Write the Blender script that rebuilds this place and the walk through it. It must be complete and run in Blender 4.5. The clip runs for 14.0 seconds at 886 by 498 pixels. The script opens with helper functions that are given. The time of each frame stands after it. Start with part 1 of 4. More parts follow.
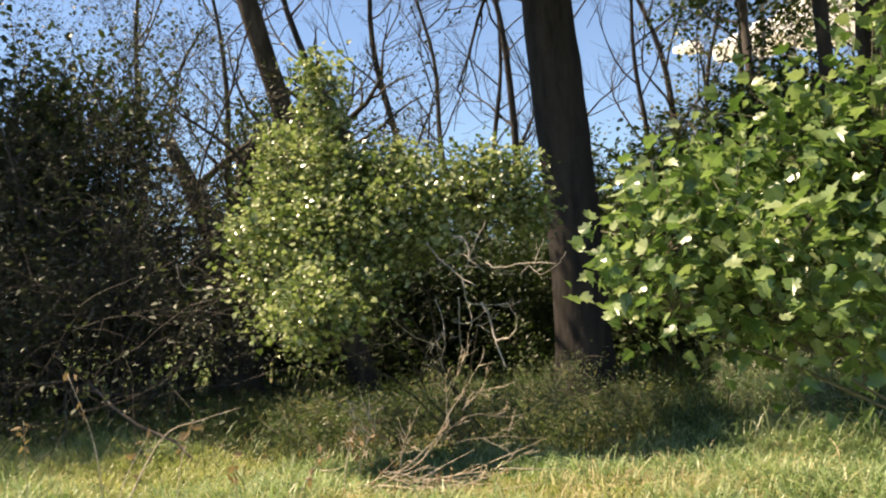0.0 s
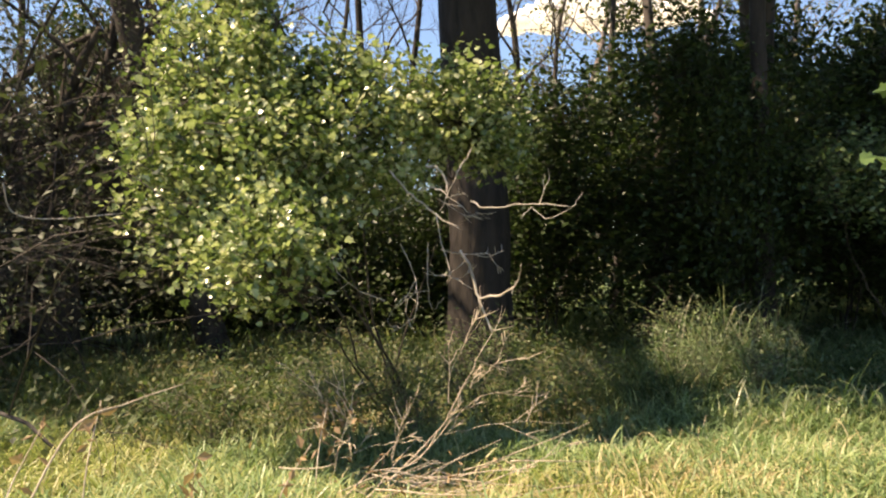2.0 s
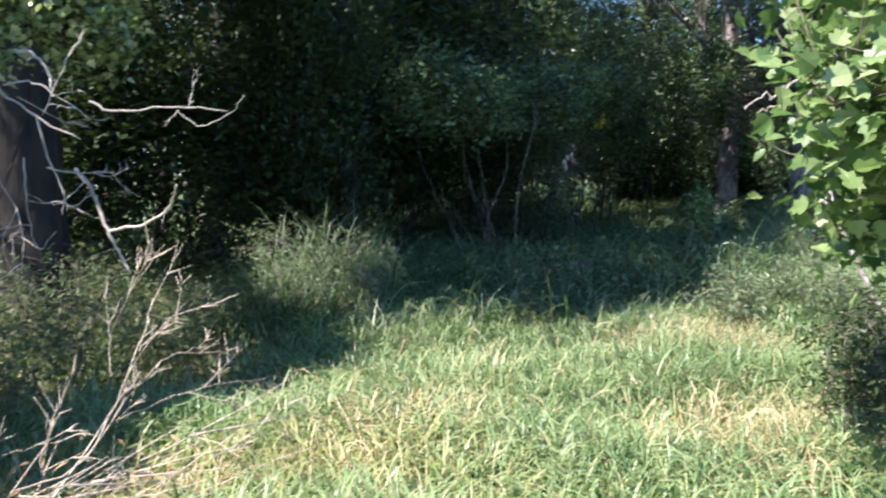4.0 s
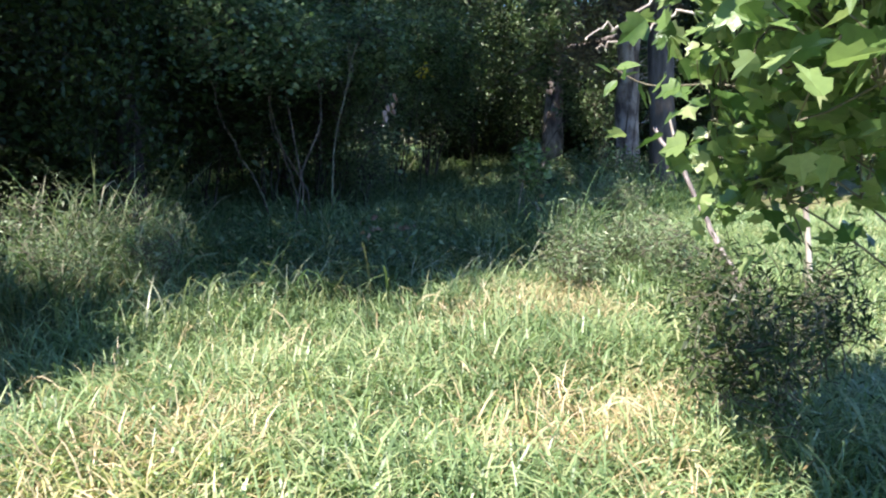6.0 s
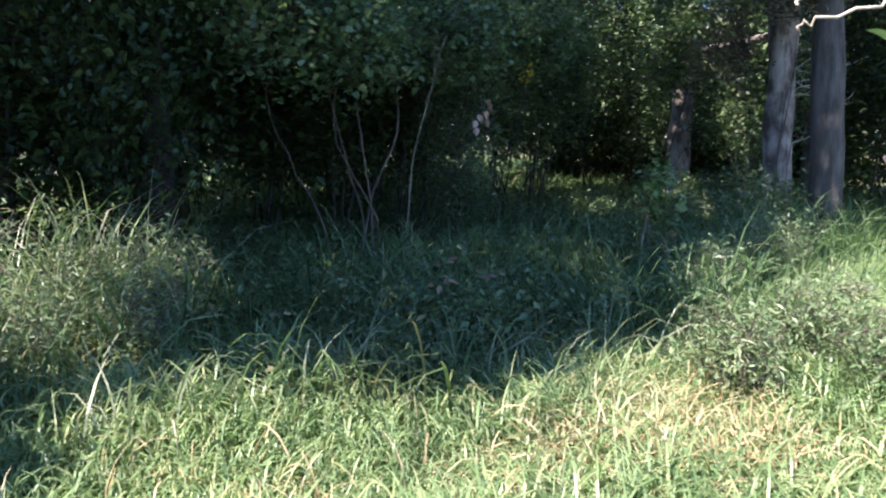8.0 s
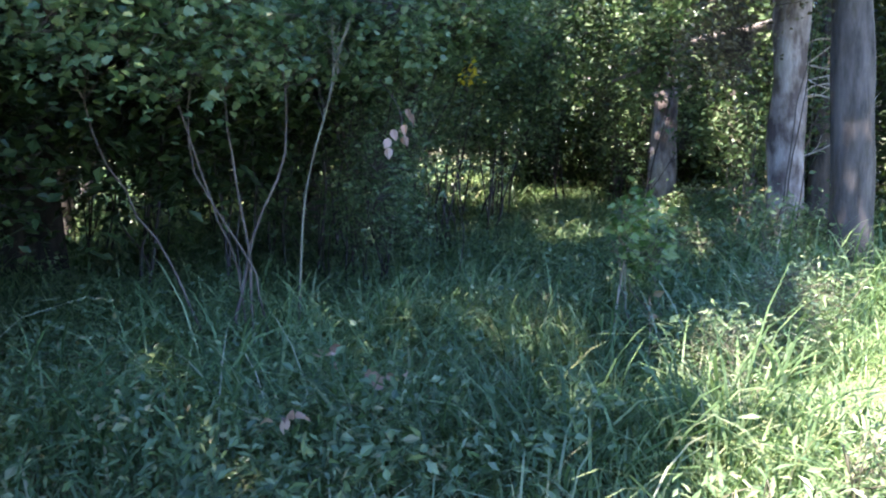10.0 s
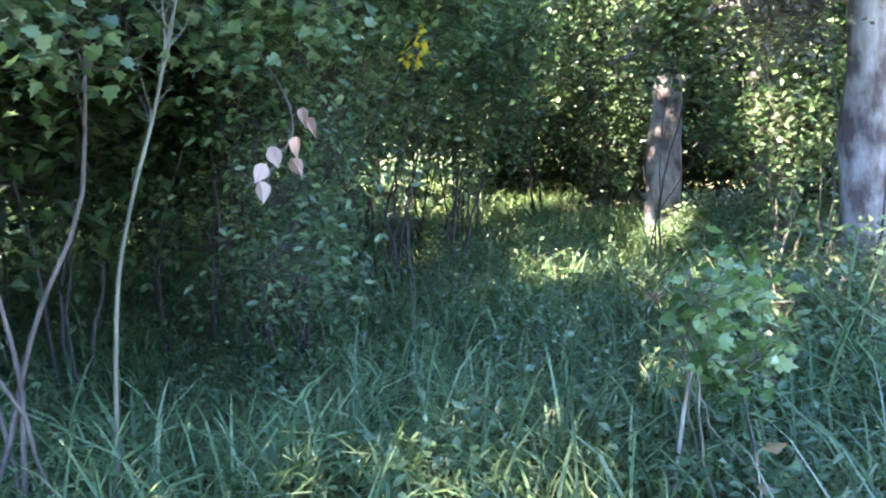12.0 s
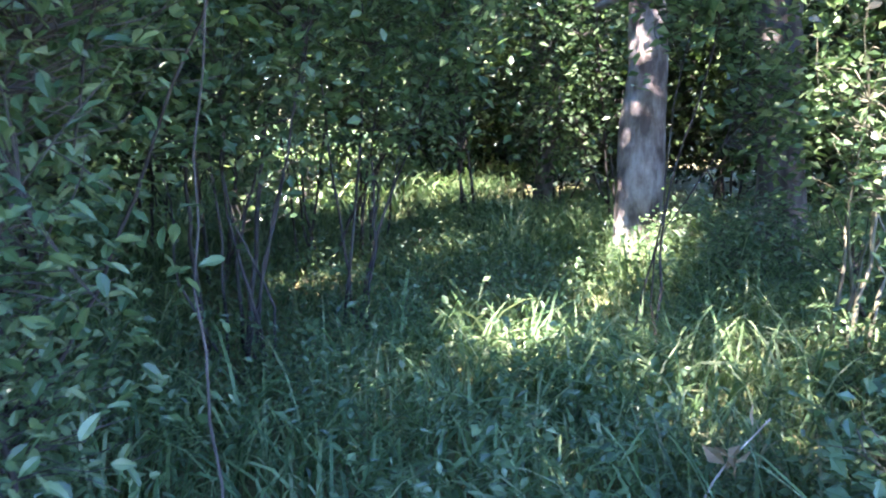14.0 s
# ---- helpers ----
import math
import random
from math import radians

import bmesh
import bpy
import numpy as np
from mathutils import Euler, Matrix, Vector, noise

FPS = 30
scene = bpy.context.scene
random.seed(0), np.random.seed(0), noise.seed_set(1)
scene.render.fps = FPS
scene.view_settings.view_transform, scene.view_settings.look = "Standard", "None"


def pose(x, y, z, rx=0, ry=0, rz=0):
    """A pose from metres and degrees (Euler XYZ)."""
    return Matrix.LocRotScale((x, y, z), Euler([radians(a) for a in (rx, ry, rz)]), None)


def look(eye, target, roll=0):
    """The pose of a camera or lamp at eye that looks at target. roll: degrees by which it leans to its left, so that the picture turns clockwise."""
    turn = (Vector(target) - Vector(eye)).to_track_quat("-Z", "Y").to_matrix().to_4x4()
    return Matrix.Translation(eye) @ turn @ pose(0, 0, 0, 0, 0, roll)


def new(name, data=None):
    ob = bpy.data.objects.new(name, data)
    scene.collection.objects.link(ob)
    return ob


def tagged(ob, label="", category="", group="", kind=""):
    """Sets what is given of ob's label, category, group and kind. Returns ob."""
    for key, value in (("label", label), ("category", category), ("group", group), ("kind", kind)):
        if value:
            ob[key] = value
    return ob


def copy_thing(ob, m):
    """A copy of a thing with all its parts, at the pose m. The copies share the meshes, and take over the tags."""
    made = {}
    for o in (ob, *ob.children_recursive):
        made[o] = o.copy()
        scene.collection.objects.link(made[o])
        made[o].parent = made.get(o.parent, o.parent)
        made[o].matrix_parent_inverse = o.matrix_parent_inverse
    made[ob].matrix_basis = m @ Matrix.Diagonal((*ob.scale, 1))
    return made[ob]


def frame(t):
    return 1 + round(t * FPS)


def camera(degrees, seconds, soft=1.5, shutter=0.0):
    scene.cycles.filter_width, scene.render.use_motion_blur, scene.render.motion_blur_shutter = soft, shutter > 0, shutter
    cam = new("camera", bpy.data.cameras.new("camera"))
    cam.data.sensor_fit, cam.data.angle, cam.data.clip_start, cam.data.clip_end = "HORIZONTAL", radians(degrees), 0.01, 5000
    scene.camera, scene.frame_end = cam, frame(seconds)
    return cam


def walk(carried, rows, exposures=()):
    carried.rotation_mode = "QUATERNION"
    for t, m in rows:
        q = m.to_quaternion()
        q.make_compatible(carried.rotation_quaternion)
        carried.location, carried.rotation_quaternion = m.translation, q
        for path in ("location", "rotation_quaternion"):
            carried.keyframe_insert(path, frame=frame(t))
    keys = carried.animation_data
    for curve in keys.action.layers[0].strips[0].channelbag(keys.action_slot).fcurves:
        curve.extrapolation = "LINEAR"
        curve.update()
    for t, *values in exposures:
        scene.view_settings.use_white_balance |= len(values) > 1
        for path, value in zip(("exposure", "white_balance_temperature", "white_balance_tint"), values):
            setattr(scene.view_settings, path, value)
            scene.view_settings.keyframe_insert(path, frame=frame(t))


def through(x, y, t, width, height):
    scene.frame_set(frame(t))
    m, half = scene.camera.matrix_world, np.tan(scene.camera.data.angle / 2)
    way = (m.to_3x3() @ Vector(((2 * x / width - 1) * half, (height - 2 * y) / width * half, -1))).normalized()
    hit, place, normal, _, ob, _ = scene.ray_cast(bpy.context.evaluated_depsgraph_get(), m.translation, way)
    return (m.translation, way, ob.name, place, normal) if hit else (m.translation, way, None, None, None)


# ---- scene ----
cam = camera(56.0, 14.0, 2.1, 0.15)
PATH = [
    (0, (0.758, 3.665, 1.413), (0.644, 6.055, 1.590), -2.9),
    (0.5, (0.247, 4.026, 1.406), (0.319, 6.404, 1.722), -1.8),
    (1, (-0.076, 4.396, 1.443), (0.130, 6.756, 1.827), -0.4),
    (1.5, (-0.396, 4.810, 1.449), (-0.030, 7.170, 1.685), -0.5),
    (2, (-0.622, 5.256, 1.401), (-0.108, 7.600, 1.433), -0.4),
    (2.5, (-0.926, 5.593, 1.407), (-0.186, 7.872, 1.269), -0.7),
    (3, (-1.121, 5.954, 1.434), (-0.143, 8.134, 1.193), -0.8),
    (3.5, (-1.164, 6.296, 1.469), (0.162, 8.275, 1.175), -0.7),
    (4, (-1.075, 6.497, 1.422), (0.644, 8.154, 1.188), -1.5),
    (4.2, (-1.021, 6.545, 1.431), (0.814, 8.076, 1.211), -2.1),
    (6.3, (0.049, 7.168, 1.306), (2.057, 8.429, 0.933), -1.6),
    (6.5, (0.214, 7.261, 1.316), (2.204, 8.539, 0.914), -1.4),
    (7, (0.654, 7.475, 1.373), (2.593, 8.816, 0.924), -1.4),
    (7.5, (1.060, 7.704, 1.413), (2.939, 9.139, 0.999), -1.1),
    (8, (1.476, 8.024, 1.347), (3.307, 9.541, 1.025), -0.6),
    (8.5, (2.002, 8.317, 1.328), (3.827, 9.856, 1.077), 0.2),
    (8.7, (2.208, 8.417, 1.325), (4.051, 9.940, 1.109), 0.6),
    (10.8, (4.193, 9.292, 1.594), (6.040, 10.776, 1.211), -2.8),
    (11, (4.406, 9.425, 1.605), (6.247, 10.921, 1.236), -3.1),
    (11.5, (4.910, 9.890, 1.617), (6.782, 11.360, 1.313), -2.8),
    (12, (5.477, 10.356, 1.574), (7.393, 11.759, 1.233), -2.5),
    (12.5, (6.053, 10.753, 1.569), (7.986, 12.095, 1.101), -1.8),
    (13, (6.625, 11.057, 1.562), (8.554, 12.391, 1.053), -2.7),
    (13.5, (7.241, 11.408, 1.632), (9.206, 12.713, 1.190), -2.4),
    (14, (7.882, 11.874, 1.649), (9.908, 13.073, 1.191), -0.9),
]
walk(cam, [(t, look(eye, to, lean)) for t, eye, to, lean in PATH],
     [(0, 1.1, 9200, 14), (1.5, 1.2, 10000, 16), (2.2, 1.35, 9000, 18), (3.0, 1.6, 7000, 14), (4.0, 1.55, 6200, 17), (6.5, 1.65, 6400, 16), (8.5, 1.9, 6300, 19), (10.8, 3.65, 6500, 21), (11.5, 4.0, 6600, 21), (12.5, 3.92, 6600, 20), (13.5, 3.8, 6300, 22), (14, 4.05, 6100, 23)])

# ---- exposure, sky, sun ----
SUN_YAW, SUN_EL = 86.0, 58.0
sun_dir = Vector((-math.sin(radians(SUN_YAW)) * math.cos(radians(SUN_EL)),
                  math.cos(radians(SUN_YAW)) * math.cos(radians(SUN_EL)), math.sin(radians(SUN_EL))))
world = bpy.data.worlds.new("sky")
scene.world = world
world.use_nodes = True
wn = world.node_tree.nodes
sky = wn.new("ShaderNodeTexSky")
sky.sky_type, sky.sun_disc = "NISHITA", False
sky.sun_elevation, sky.sun_rotation = radians(SUN_EL), radians(-SUN_YAW)
sky.altitude, sky.air_density, sky.dust_density, sky.ozone_density = 300, 1.0, 0.0, 10.0
world.node_tree.links.new(sky.outputs[0], wn["Background"].inputs[0])
wn["Background"].inputs[1].default_value = 0.118
sun_data = bpy.data.lights.new("sun", "SUN")
sun_data.energy, sun_data.angle, sun_data.color = 5.0, radians(0.53), (1.0, 0.94, 0.84)
sun = new("sun", sun_data)
sun.matrix_world = look(sun_dir * 40, (0, 0, 0))

rng = np.random.default_rng(11)


# ---- materials ----
def material(name):
    m = bpy.data.materials.new(name)
    m.use_nodes = True
    nt = m.node_tree
    return m, nt, nt.nodes["Principled BSDF"], nt.nodes["Material Output"]


def ramp(nt, fac, stops):
    r = nt.nodes.new("ShaderNodeValToRGB")
    e = r.color_ramp.elements
    while len(e) < len(stops):
        e.new(0.5)
    for el, (pos, col) in zip(e, stops):
        el.position, el.color = pos, (*col, 1)
    nt.links.new(fac, r.inputs[0])
    return r.outputs[0]


def noise_tex(nt, scale, detail=4, rough=0.6, stretch=None):
    tc = nt.nodes.new("ShaderNodeTexCoord")
    n = nt.nodes.new("ShaderNodeTexNoise")
    n.inputs["Scale"].default_value, n.inputs["Detail"].default_value = scale, detail
    n.inputs["Roughness"].default_value = rough
    if stretch:
        mp = nt.nodes.new("ShaderNodeMapping")
        mp.inputs["Scale"].default_value = stretch
        nt.links.new(tc.outputs["Object"], mp.inputs[0])
        nt.links.new(mp.outputs[0], n.inputs["Vector"])
    else:
        nt.links.new(tc.outputs["Object"], n.inputs["Vector"])
    return n.outputs["Fac"]


def mix(nt, fac, a, b, kind="MIX"):
    m = nt.nodes.new("ShaderNodeMix")
    m.data_type, m.blend_type = "RGBA", kind
    for sock, v in ((m.inputs[0], fac), (m.inputs[6], a), (m.inputs[7], b)):
        if isinstance(v, (int, float)):
            sock.default_value = v
        elif isinstance(v, tuple):
            sock.default_value = (*v, 1)
        else:
            nt.links.new(v, sock)
    return m.outputs[2]


def bump(nt, bsdf, height, strength, dist):
    b = nt.nodes.new("ShaderNodeBump")
    b.inputs["Strength"].default_value, b.inputs["Distance"].default_value = strength, dist
    nt.links.new(height, b.inputs["Height"])
    nt.links.new(b.outputs[0], bsdf.inputs["Normal"])


def foliage(name, stops, through=0.35, rough=0.45, patch=1.3, gloss=0.5, single=False):
    """Leaf or blade: colour by island and by patches, part of the light passes through."""
    m, nt, p, out = material(name)
    if single:
        rnd = nt.nodes.new("ShaderNodeObjectInfo").outputs["Random"]
    else:
        rnd = nt.nodes.new("ShaderNodeNewGeometry").outputs["Random Per Island"]
    add = nt.nodes.new("ShaderNodeMath")
    add.operation = "MULTIPLY_ADD"
    nt.links.new(noise_tex(nt, patch, 3), add.inputs[0])
    add.inputs[1].default_value = 0.8
    sc = nt.nodes.new("ShaderNodeMath")
    sc.operation = "MULTIPLY_ADD"
    nt.links.new(rnd, sc.inputs[0])
    sc.inputs[1].default_value, sc.inputs[2].default_value = 0.75, -0.27
    nt.links.new(sc.outputs[0], add.inputs[2])
    col = ramp(nt, add.outputs[0], stops)
    vein = noise_tex(nt, 60, 2)
    col = mix(nt, 0.25, col, ramp(nt, vein, [(0.3, (0.3, 0.3, 0.3)), (0.7, (1, 1, 1))]), "MULTIPLY")
    nt.links.new(col, p.inputs["Base Color"])
    p.inputs["Roughness"].default_value = rough
    p.inputs["Specular IOR Level"].default_value = gloss
    bump(nt, p, vein, 0.25, 0.004)
    tr = nt.nodes.new("ShaderNodeBsdfTranslucent")
    nt.links.new(mix(nt, 1.0, col, (1.2, 1.35, 0.95), "MULTIPLY"), tr.inputs[0])
    ms = nt.nodes.new("ShaderNodeMixShader")
    ms.inputs[0].default_value = through
    nt.links.new(p.outputs[0], ms.inputs[1])
    nt.links.new(tr.outputs[0], ms.inputs[2])
    nt.links.new(ms.outputs[0], out.inputs[0])
    return m


def bark(name, dark, light, scale=6, relief=0.03, rough=0.9):
    m, nt, p, out = material(name)
    groove = noise_tex(nt, scale, 6, 0.65, (1, 1, 0.22))
    blot = noise_tex(nt, scale * 0.35, 3)
    col = ramp(nt, groove, [(0.34, dark), (0.62, light)])
    col = mix(nt, 0.5, col, ramp(nt, blot, [(0.35, (0.45, 0.43, 0.4)), (0.65, (1, 1, 1))]), "MULTIPLY")
    nt.links.new(col, p.inputs["Base Color"])
    p.inputs["Roughness"].default_value = rough
    bump(nt, p, groove, 0.9, relief)
    return m


MEADOW = foliage("meadow_blades", [(0.12, (0.1, 0.165, 0.065)), (0.4, (0.19, 0.28, 0.12)), (0.62, (0.29, 0.4, 0.18)), (0.87, (0.44, 0.46, 0.24))], 0.35, 0.4)
YELLOW_GRASS = foliage("yellowed_blades", [(0.15, (0.2, 0.26, 0.06)), (0.45, (0.33, 0.37, 0.13)), (0.7, (0.48, 0.46, 0.2)), (0.9, (0.6, 0.52, 0.3))], 0.36, 0.45)
STRAW = foliage("straw_blades", [(0.2, (0.3, 0.23, 0.11)), (0.5, (0.52, 0.41, 0.23)), (0.8, (0.66, 0.55, 0.36))], 0.3, 0.55)
# Darker than the meadow blades: tree shade is put into this green.
WEED_SHADED = foliage("shaded_weed_blades", [(0.15, (0.05, 0.085, 0.028)), (0.45, (0.09, 0.14, 0.05)), (0.7, (0.16, 0.21, 0.08)), (0.9, (0.3, 0.25, 0.13))], 0.35, 0.5)
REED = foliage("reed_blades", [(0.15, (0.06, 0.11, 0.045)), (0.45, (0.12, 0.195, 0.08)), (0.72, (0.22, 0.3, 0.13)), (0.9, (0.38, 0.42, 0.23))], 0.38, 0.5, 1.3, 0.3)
# Wide ramp: pale end imitates sunlit leaves, dark end shaded ones.
LEAF_LIGHT = foliage("lit_toned_leaf", [(0.15, (0.08, 0.125, 0.04)), (0.38, (0.18, 0.245, 0.085)), (0.6, (0.33, 0.38, 0.17)), (0.85, (0.54, 0.55, 0.33))], 0.32, 0.26, 0.9, 0.6)
LEAF_NEAR = foliage("fresh_leaf", [(0.15, (0.06, 0.12, 0.03)), (0.45, (0.15, 0.24, 0.075)), (0.7, (0.25, 0.34, 0.13)), (0.9, (0.36, 0.42, 0.21))], 0.36, 0.28, 1.5, 0.6)
LEAF_NEAR_ONE = foliage("fresh_leaf_single", [(0.15, (0.06, 0.12, 0.03)), (0.45, (0.15, 0.24, 0.075)), (0.7, (0.25, 0.34, 0.13)), (0.9, (0.36, 0.42, 0.21))], 0.36, 0.28, 1.5, 0.6, True)
LEAF_LIGHT_ONE = foliage("lit_toned_leaf_single", [(0.15, (0.08, 0.125, 0.04)), (0.38, (0.18, 0.245, 0.085)), (0.6, (0.33, 0.38, 0.17)), (0.85, (0.54, 0.55, 0.33))], 0.32, 0.26, 0.9, 0.6, True)
# Leaf green darkened so that the colour itself carries the wood's shade.
LEAF_SHADED = foliage("shaded_leaf", [(0.15, (0.018, 0.036, 0.011)), (0.5, (0.036, 0.064, 0.02)), (0.85, (0.07, 0.105, 0.032))], 0.28, 0.42, 1.0, 0.35)
LEAF_WOOD = foliage("woodland_leaf", [(0.15, (0.05, 0.095, 0.04)), (0.45, (0.1, 0.165, 0.07)), (0.7, (0.17, 0.24, 0.11)), (0.9, (0.26, 0.32, 0.17))], 0.38, 0.36, 1.0, 0.6)
# Thicket leaf, darkened so its colour holds the deep shade.
LEAF_SHADED_GREY = foliage("shaded_grey_leaf", [(0.2, (0.026, 0.036, 0.018)), (0.5, (0.046, 0.06, 0.028)), (0.8, (0.085, 0.1, 0.05))], 0.25, 0.5)
LEAF_OLIVE = foliage("olive_leaf", [(0.2, (0.1, 0.11, 0.03)), (0.5, (0.17, 0.17, 0.05)), (0.8, (0.25, 0.23, 0.08))], 0.4, 0.5)
LEAF_DULL = foliage("dull_brown_leaf", [(0.2, (0.07, 0.065, 0.04)), (0.5, (0.13, 0.115, 0.075)), (0.8, (0.2, 0.18, 0.12))], 0.25, 0.6)
PALE_BLADE = foliage("pale_blades", [(0.2, (0.24, 0.29, 0.15)), (0.5, (0.38, 0.4, 0.25)), (0.8, (0.52, 0.48, 0.34))], 0.35, 0.4)
# Lighter copy of the woodland leaf; sunlight is put into its colour.
HERB_LIT = foliage("sunlit_herb_leaf", [(0.15, (0.1, 0.17, 0.075)), (0.5, (0.19, 0.27, 0.13)), (0.85, (0.34, 0.39, 0.22))], 0.35, 0.4)
LEAF_YELLOW = foliage("yellow_leaf", [(0.3, (0.5, 0.38, 0.03)), (0.7, (0.7, 0.55, 0.06))], 0.45, 0.4)
LEAF_TAN = foliage("dead_leaf", [(0.3, (0.3, 0.17, 0.12)), (0.7, (0.52, 0.34, 0.26))], 0.25, 0.6, single=True)
LEAF_BROWN = foliage("withered_leaf", [(0.3, (0.2, 0.12, 0.06)), (0.7, (0.42, 0.28, 0.16))], 0.25, 0.7)
BARK_DARK = bark("dark_furrowed_bark", (0.02, 0.016, 0.013), (0.085, 0.068, 0.055), 7)
# Darker copy of the furrowed bark, with crown shade put into its colour.
BARK_SHADED = bark("shaded_furrowed_bark", (0.01, 0.008, 0.007), (0.042, 0.033, 0.028), 7, 0.04)
BARK_PALE = bark("pale_grey_bark", (0.07, 0.06, 0.055), (0.38, 0.32, 0.3), 9, 0.04)
BARK_FLAKE, nt, p, _ = material("flaking_pale_bark")
flake = noise_tex(nt, 5.5, 5, 0.6, (1, 1, 0.55))
grain = noise_tex(nt, 26, 4, 0.6, (1, 1, 0.2))
col = ramp(nt, flake, [(0.4, (0.13, 0.1, 0.09)), (0.5, (0.29, 0.24, 0.22)), (0.62, (0.46, 0.4, 0.375))])
col = mix(nt, 0.6, col, ramp(nt, grain, [(0.3, (0.4, 0.37, 0.35)), (0.65, (1, 1, 1))]), "MULTIPLY")
nt.links.new(col, p.inputs["Base Color"])
p.inputs["Roughness"].default_value = 0.9
bump(nt, p, flake, 1.0, 0.04)
BARK_GREY = bark("grey_bark", (0.04, 0.034, 0.03), (0.15, 0.125, 0.115), 9, 0.04)
# Twig bark darkened in colour for stems that stand in shade.
BARK_SHADED_TWIG = bark("shaded_twig_bark", (0.022, 0.018, 0.016), (0.085, 0.07, 0.06), 14, 0.004)
BARK_TWIG = bark("twig_bark", (0.06, 0.045, 0.035), (0.17, 0.13, 0.1), 14, 0.004)
DEAD_WOOD = bark("bleached_dead_wood", (0.3, 0.25, 0.2), (0.62, 0.55, 0.48), 16, 0.004, 0.8)
STRAW_WOOD = bark("dry_straw_wood", (0.36, 0.28, 0.2), (0.7, 0.58, 0.46), 16, 0.004, 0.85)
STEM_GREEN = bark("young_stem_bark", (0.08, 0.075, 0.045), (0.2, 0.18, 0.12), 12, 0.003, 0.7)

SOIL, nt, p, _ = material("meadow_soil")
big = noise_tex(nt, 0.35, 4)
fine = noise_tex(nt, 9, 6, 0.7)
col = ramp(nt, big, [(0.35, (0.1, 0.13, 0.045)), (0.5, (0.16, 0.17, 0.065)), (0.66, (0.27, 0.22, 0.11))])
col = mix(nt, 0.6, col, ramp(nt, fine, [(0.3, (0.35, 0.3, 0.25)), (0.7, (1, 1, 1))]), "MULTIPLY")
nt.links.new(col, p.inputs["Base Color"])
p.inputs["Roughness"].default_value = 0.95
bump(nt, p, fine, 0.8, 0.05)

CLOUD, nt, p, _ = material("cloud_white_glow")
p.inputs["Base Color"].default_value = (0.7, 0.7, 0.7, 1)
p.inputs["Roughness"].default_value = 1.0
# Added glow stands in for sunlight scattered inside the cloud.
p.inputs["Emission Color"].default_value = (1.0, 0.95, 0.92, 1)
p.inputs["Emission Strength"].default_value = 0.4


# ---- mesh helpers ----
class Heap:
    """Gathers triangles."""
    def __init__(self):
        self.v, self.f, self.n = [], [], 0

    def add(self, v, f):
        v = np.asarray(v, float).reshape(-1, 3)
        self.v.append(v)
        self.f.append(np.asarray(f, np.int64).reshape(-1, 3) + self.n)
        self.n += len(v)

    def mesh(self, name, mat, smooth=False):
        me = bpy.data.meshes.new(name)
        v = np.concatenate(self.v).astype(np.float32)
        f = np.concatenate(self.f).astype(np.int32)
        me.vertices.add(len(v))
        me.vertices.foreach_set("co", v.ravel())
        me.loops.add(f.size)
        me.loops.foreach_set("vertex_index", f.ravel())
        me.polygons.add(len(f))
        me.polygons.foreach_set("loop_start", np.arange(0, f.size, 3, dtype=np.int32))
        me.polygons.foreach_set("use_smooth", np.full(len(f), smooth))
        me.update(calc_edges=True)
        me.materials.append(mat)
        return me


def part(name, heap, mat, parent, label="", smooth=False, kind=""):
    ob = new(name, heap.mesh(name, mat, smooth))
    ob.parent = parent
    return tagged(ob, label, kind=kind)


def thing(name, label, category, at=(0, 0, 0), group=""):
    e = new(name)
    e.location = at
    e.empty_display_size = 0.2
    return tagged(e, label, category, group)


def tube(path, radii, sides=6):
    path, radii = np.asarray(path, float), np.asarray(radii, float)
    d = np.gradient(path, axis=0)
    d /= np.linalg.norm(d, axis=1, keepdims=True) + 1e-9
    ref = np.array([1.0, 0.2, 0.1]) if abs(d[0][0]) < 0.8 else np.array([0.1, 1.0, 0.2])
    u = np.cross(d, ref)
    u /= np.linalg.norm(u, axis=1, keepdims=True)
    w = np.cross(d, u)
    a = np.arange(sides) * 2 * np.pi / sides
    v = path[:, None] + radii[:, None, None] * (np.cos(a)[None, :, None] * u[:, None] + np.sin(a)[None, :, None] * w[:, None])
    n = len(path)
    f = []
    for i in range(n - 1):
        for j in range(sides):
            k = (j + 1) % sides
            p0, p1, p2, p3 = i * sides + j, i * sides + k, (i + 1) * sides + k, (i + 1) * sides + j
            f += [(p0, p1, p2), (p0, p2, p3)]
    v = np.concatenate([v.reshape(-1, 3), path[-1:]])
    for j in range(sides):
        f.append(((n - 1) * sides + j, (n - 1) * sides + (j + 1) % sides, n * sides))
    return v, f


def spline(points, n):
    """A smooth line through a few points."""
    p = np.asarray(points, float)
    p = np.concatenate([2 * p[:1] - p[1:2], p, 2 * p[-1:] - p[-2:-1]])
    out = []
    for t in np.linspace(0, len(points) - 1, n):
        i = min(int(t), len(points) - 2)
        s = t - i
        a, b, c, d = p[i:i + 4]
        out.append(0.5 * (2 * b + (c - a) * s + (2 * a - 5 * b + 4 * c - d) * s * s + (3 * b - a - 3 * c + d) * s ** 3))
    return np.array(out)


def wander(start, way, length, n, shake, pull=(0, 0, 0)):
    """A crooked line from start along way."""
    way = np.asarray(way, float)
    way = way / np.linalg.norm(way)
    pts = [np.asarray(start, float)]
    for _ in range(n):
        way = way + rng.normal(0, shake, 3) + np.asarray(pull)
        way = way / np.linalg.norm(way)
        pts.append(pts[-1] + way * length / n)
    return np.array(pts)


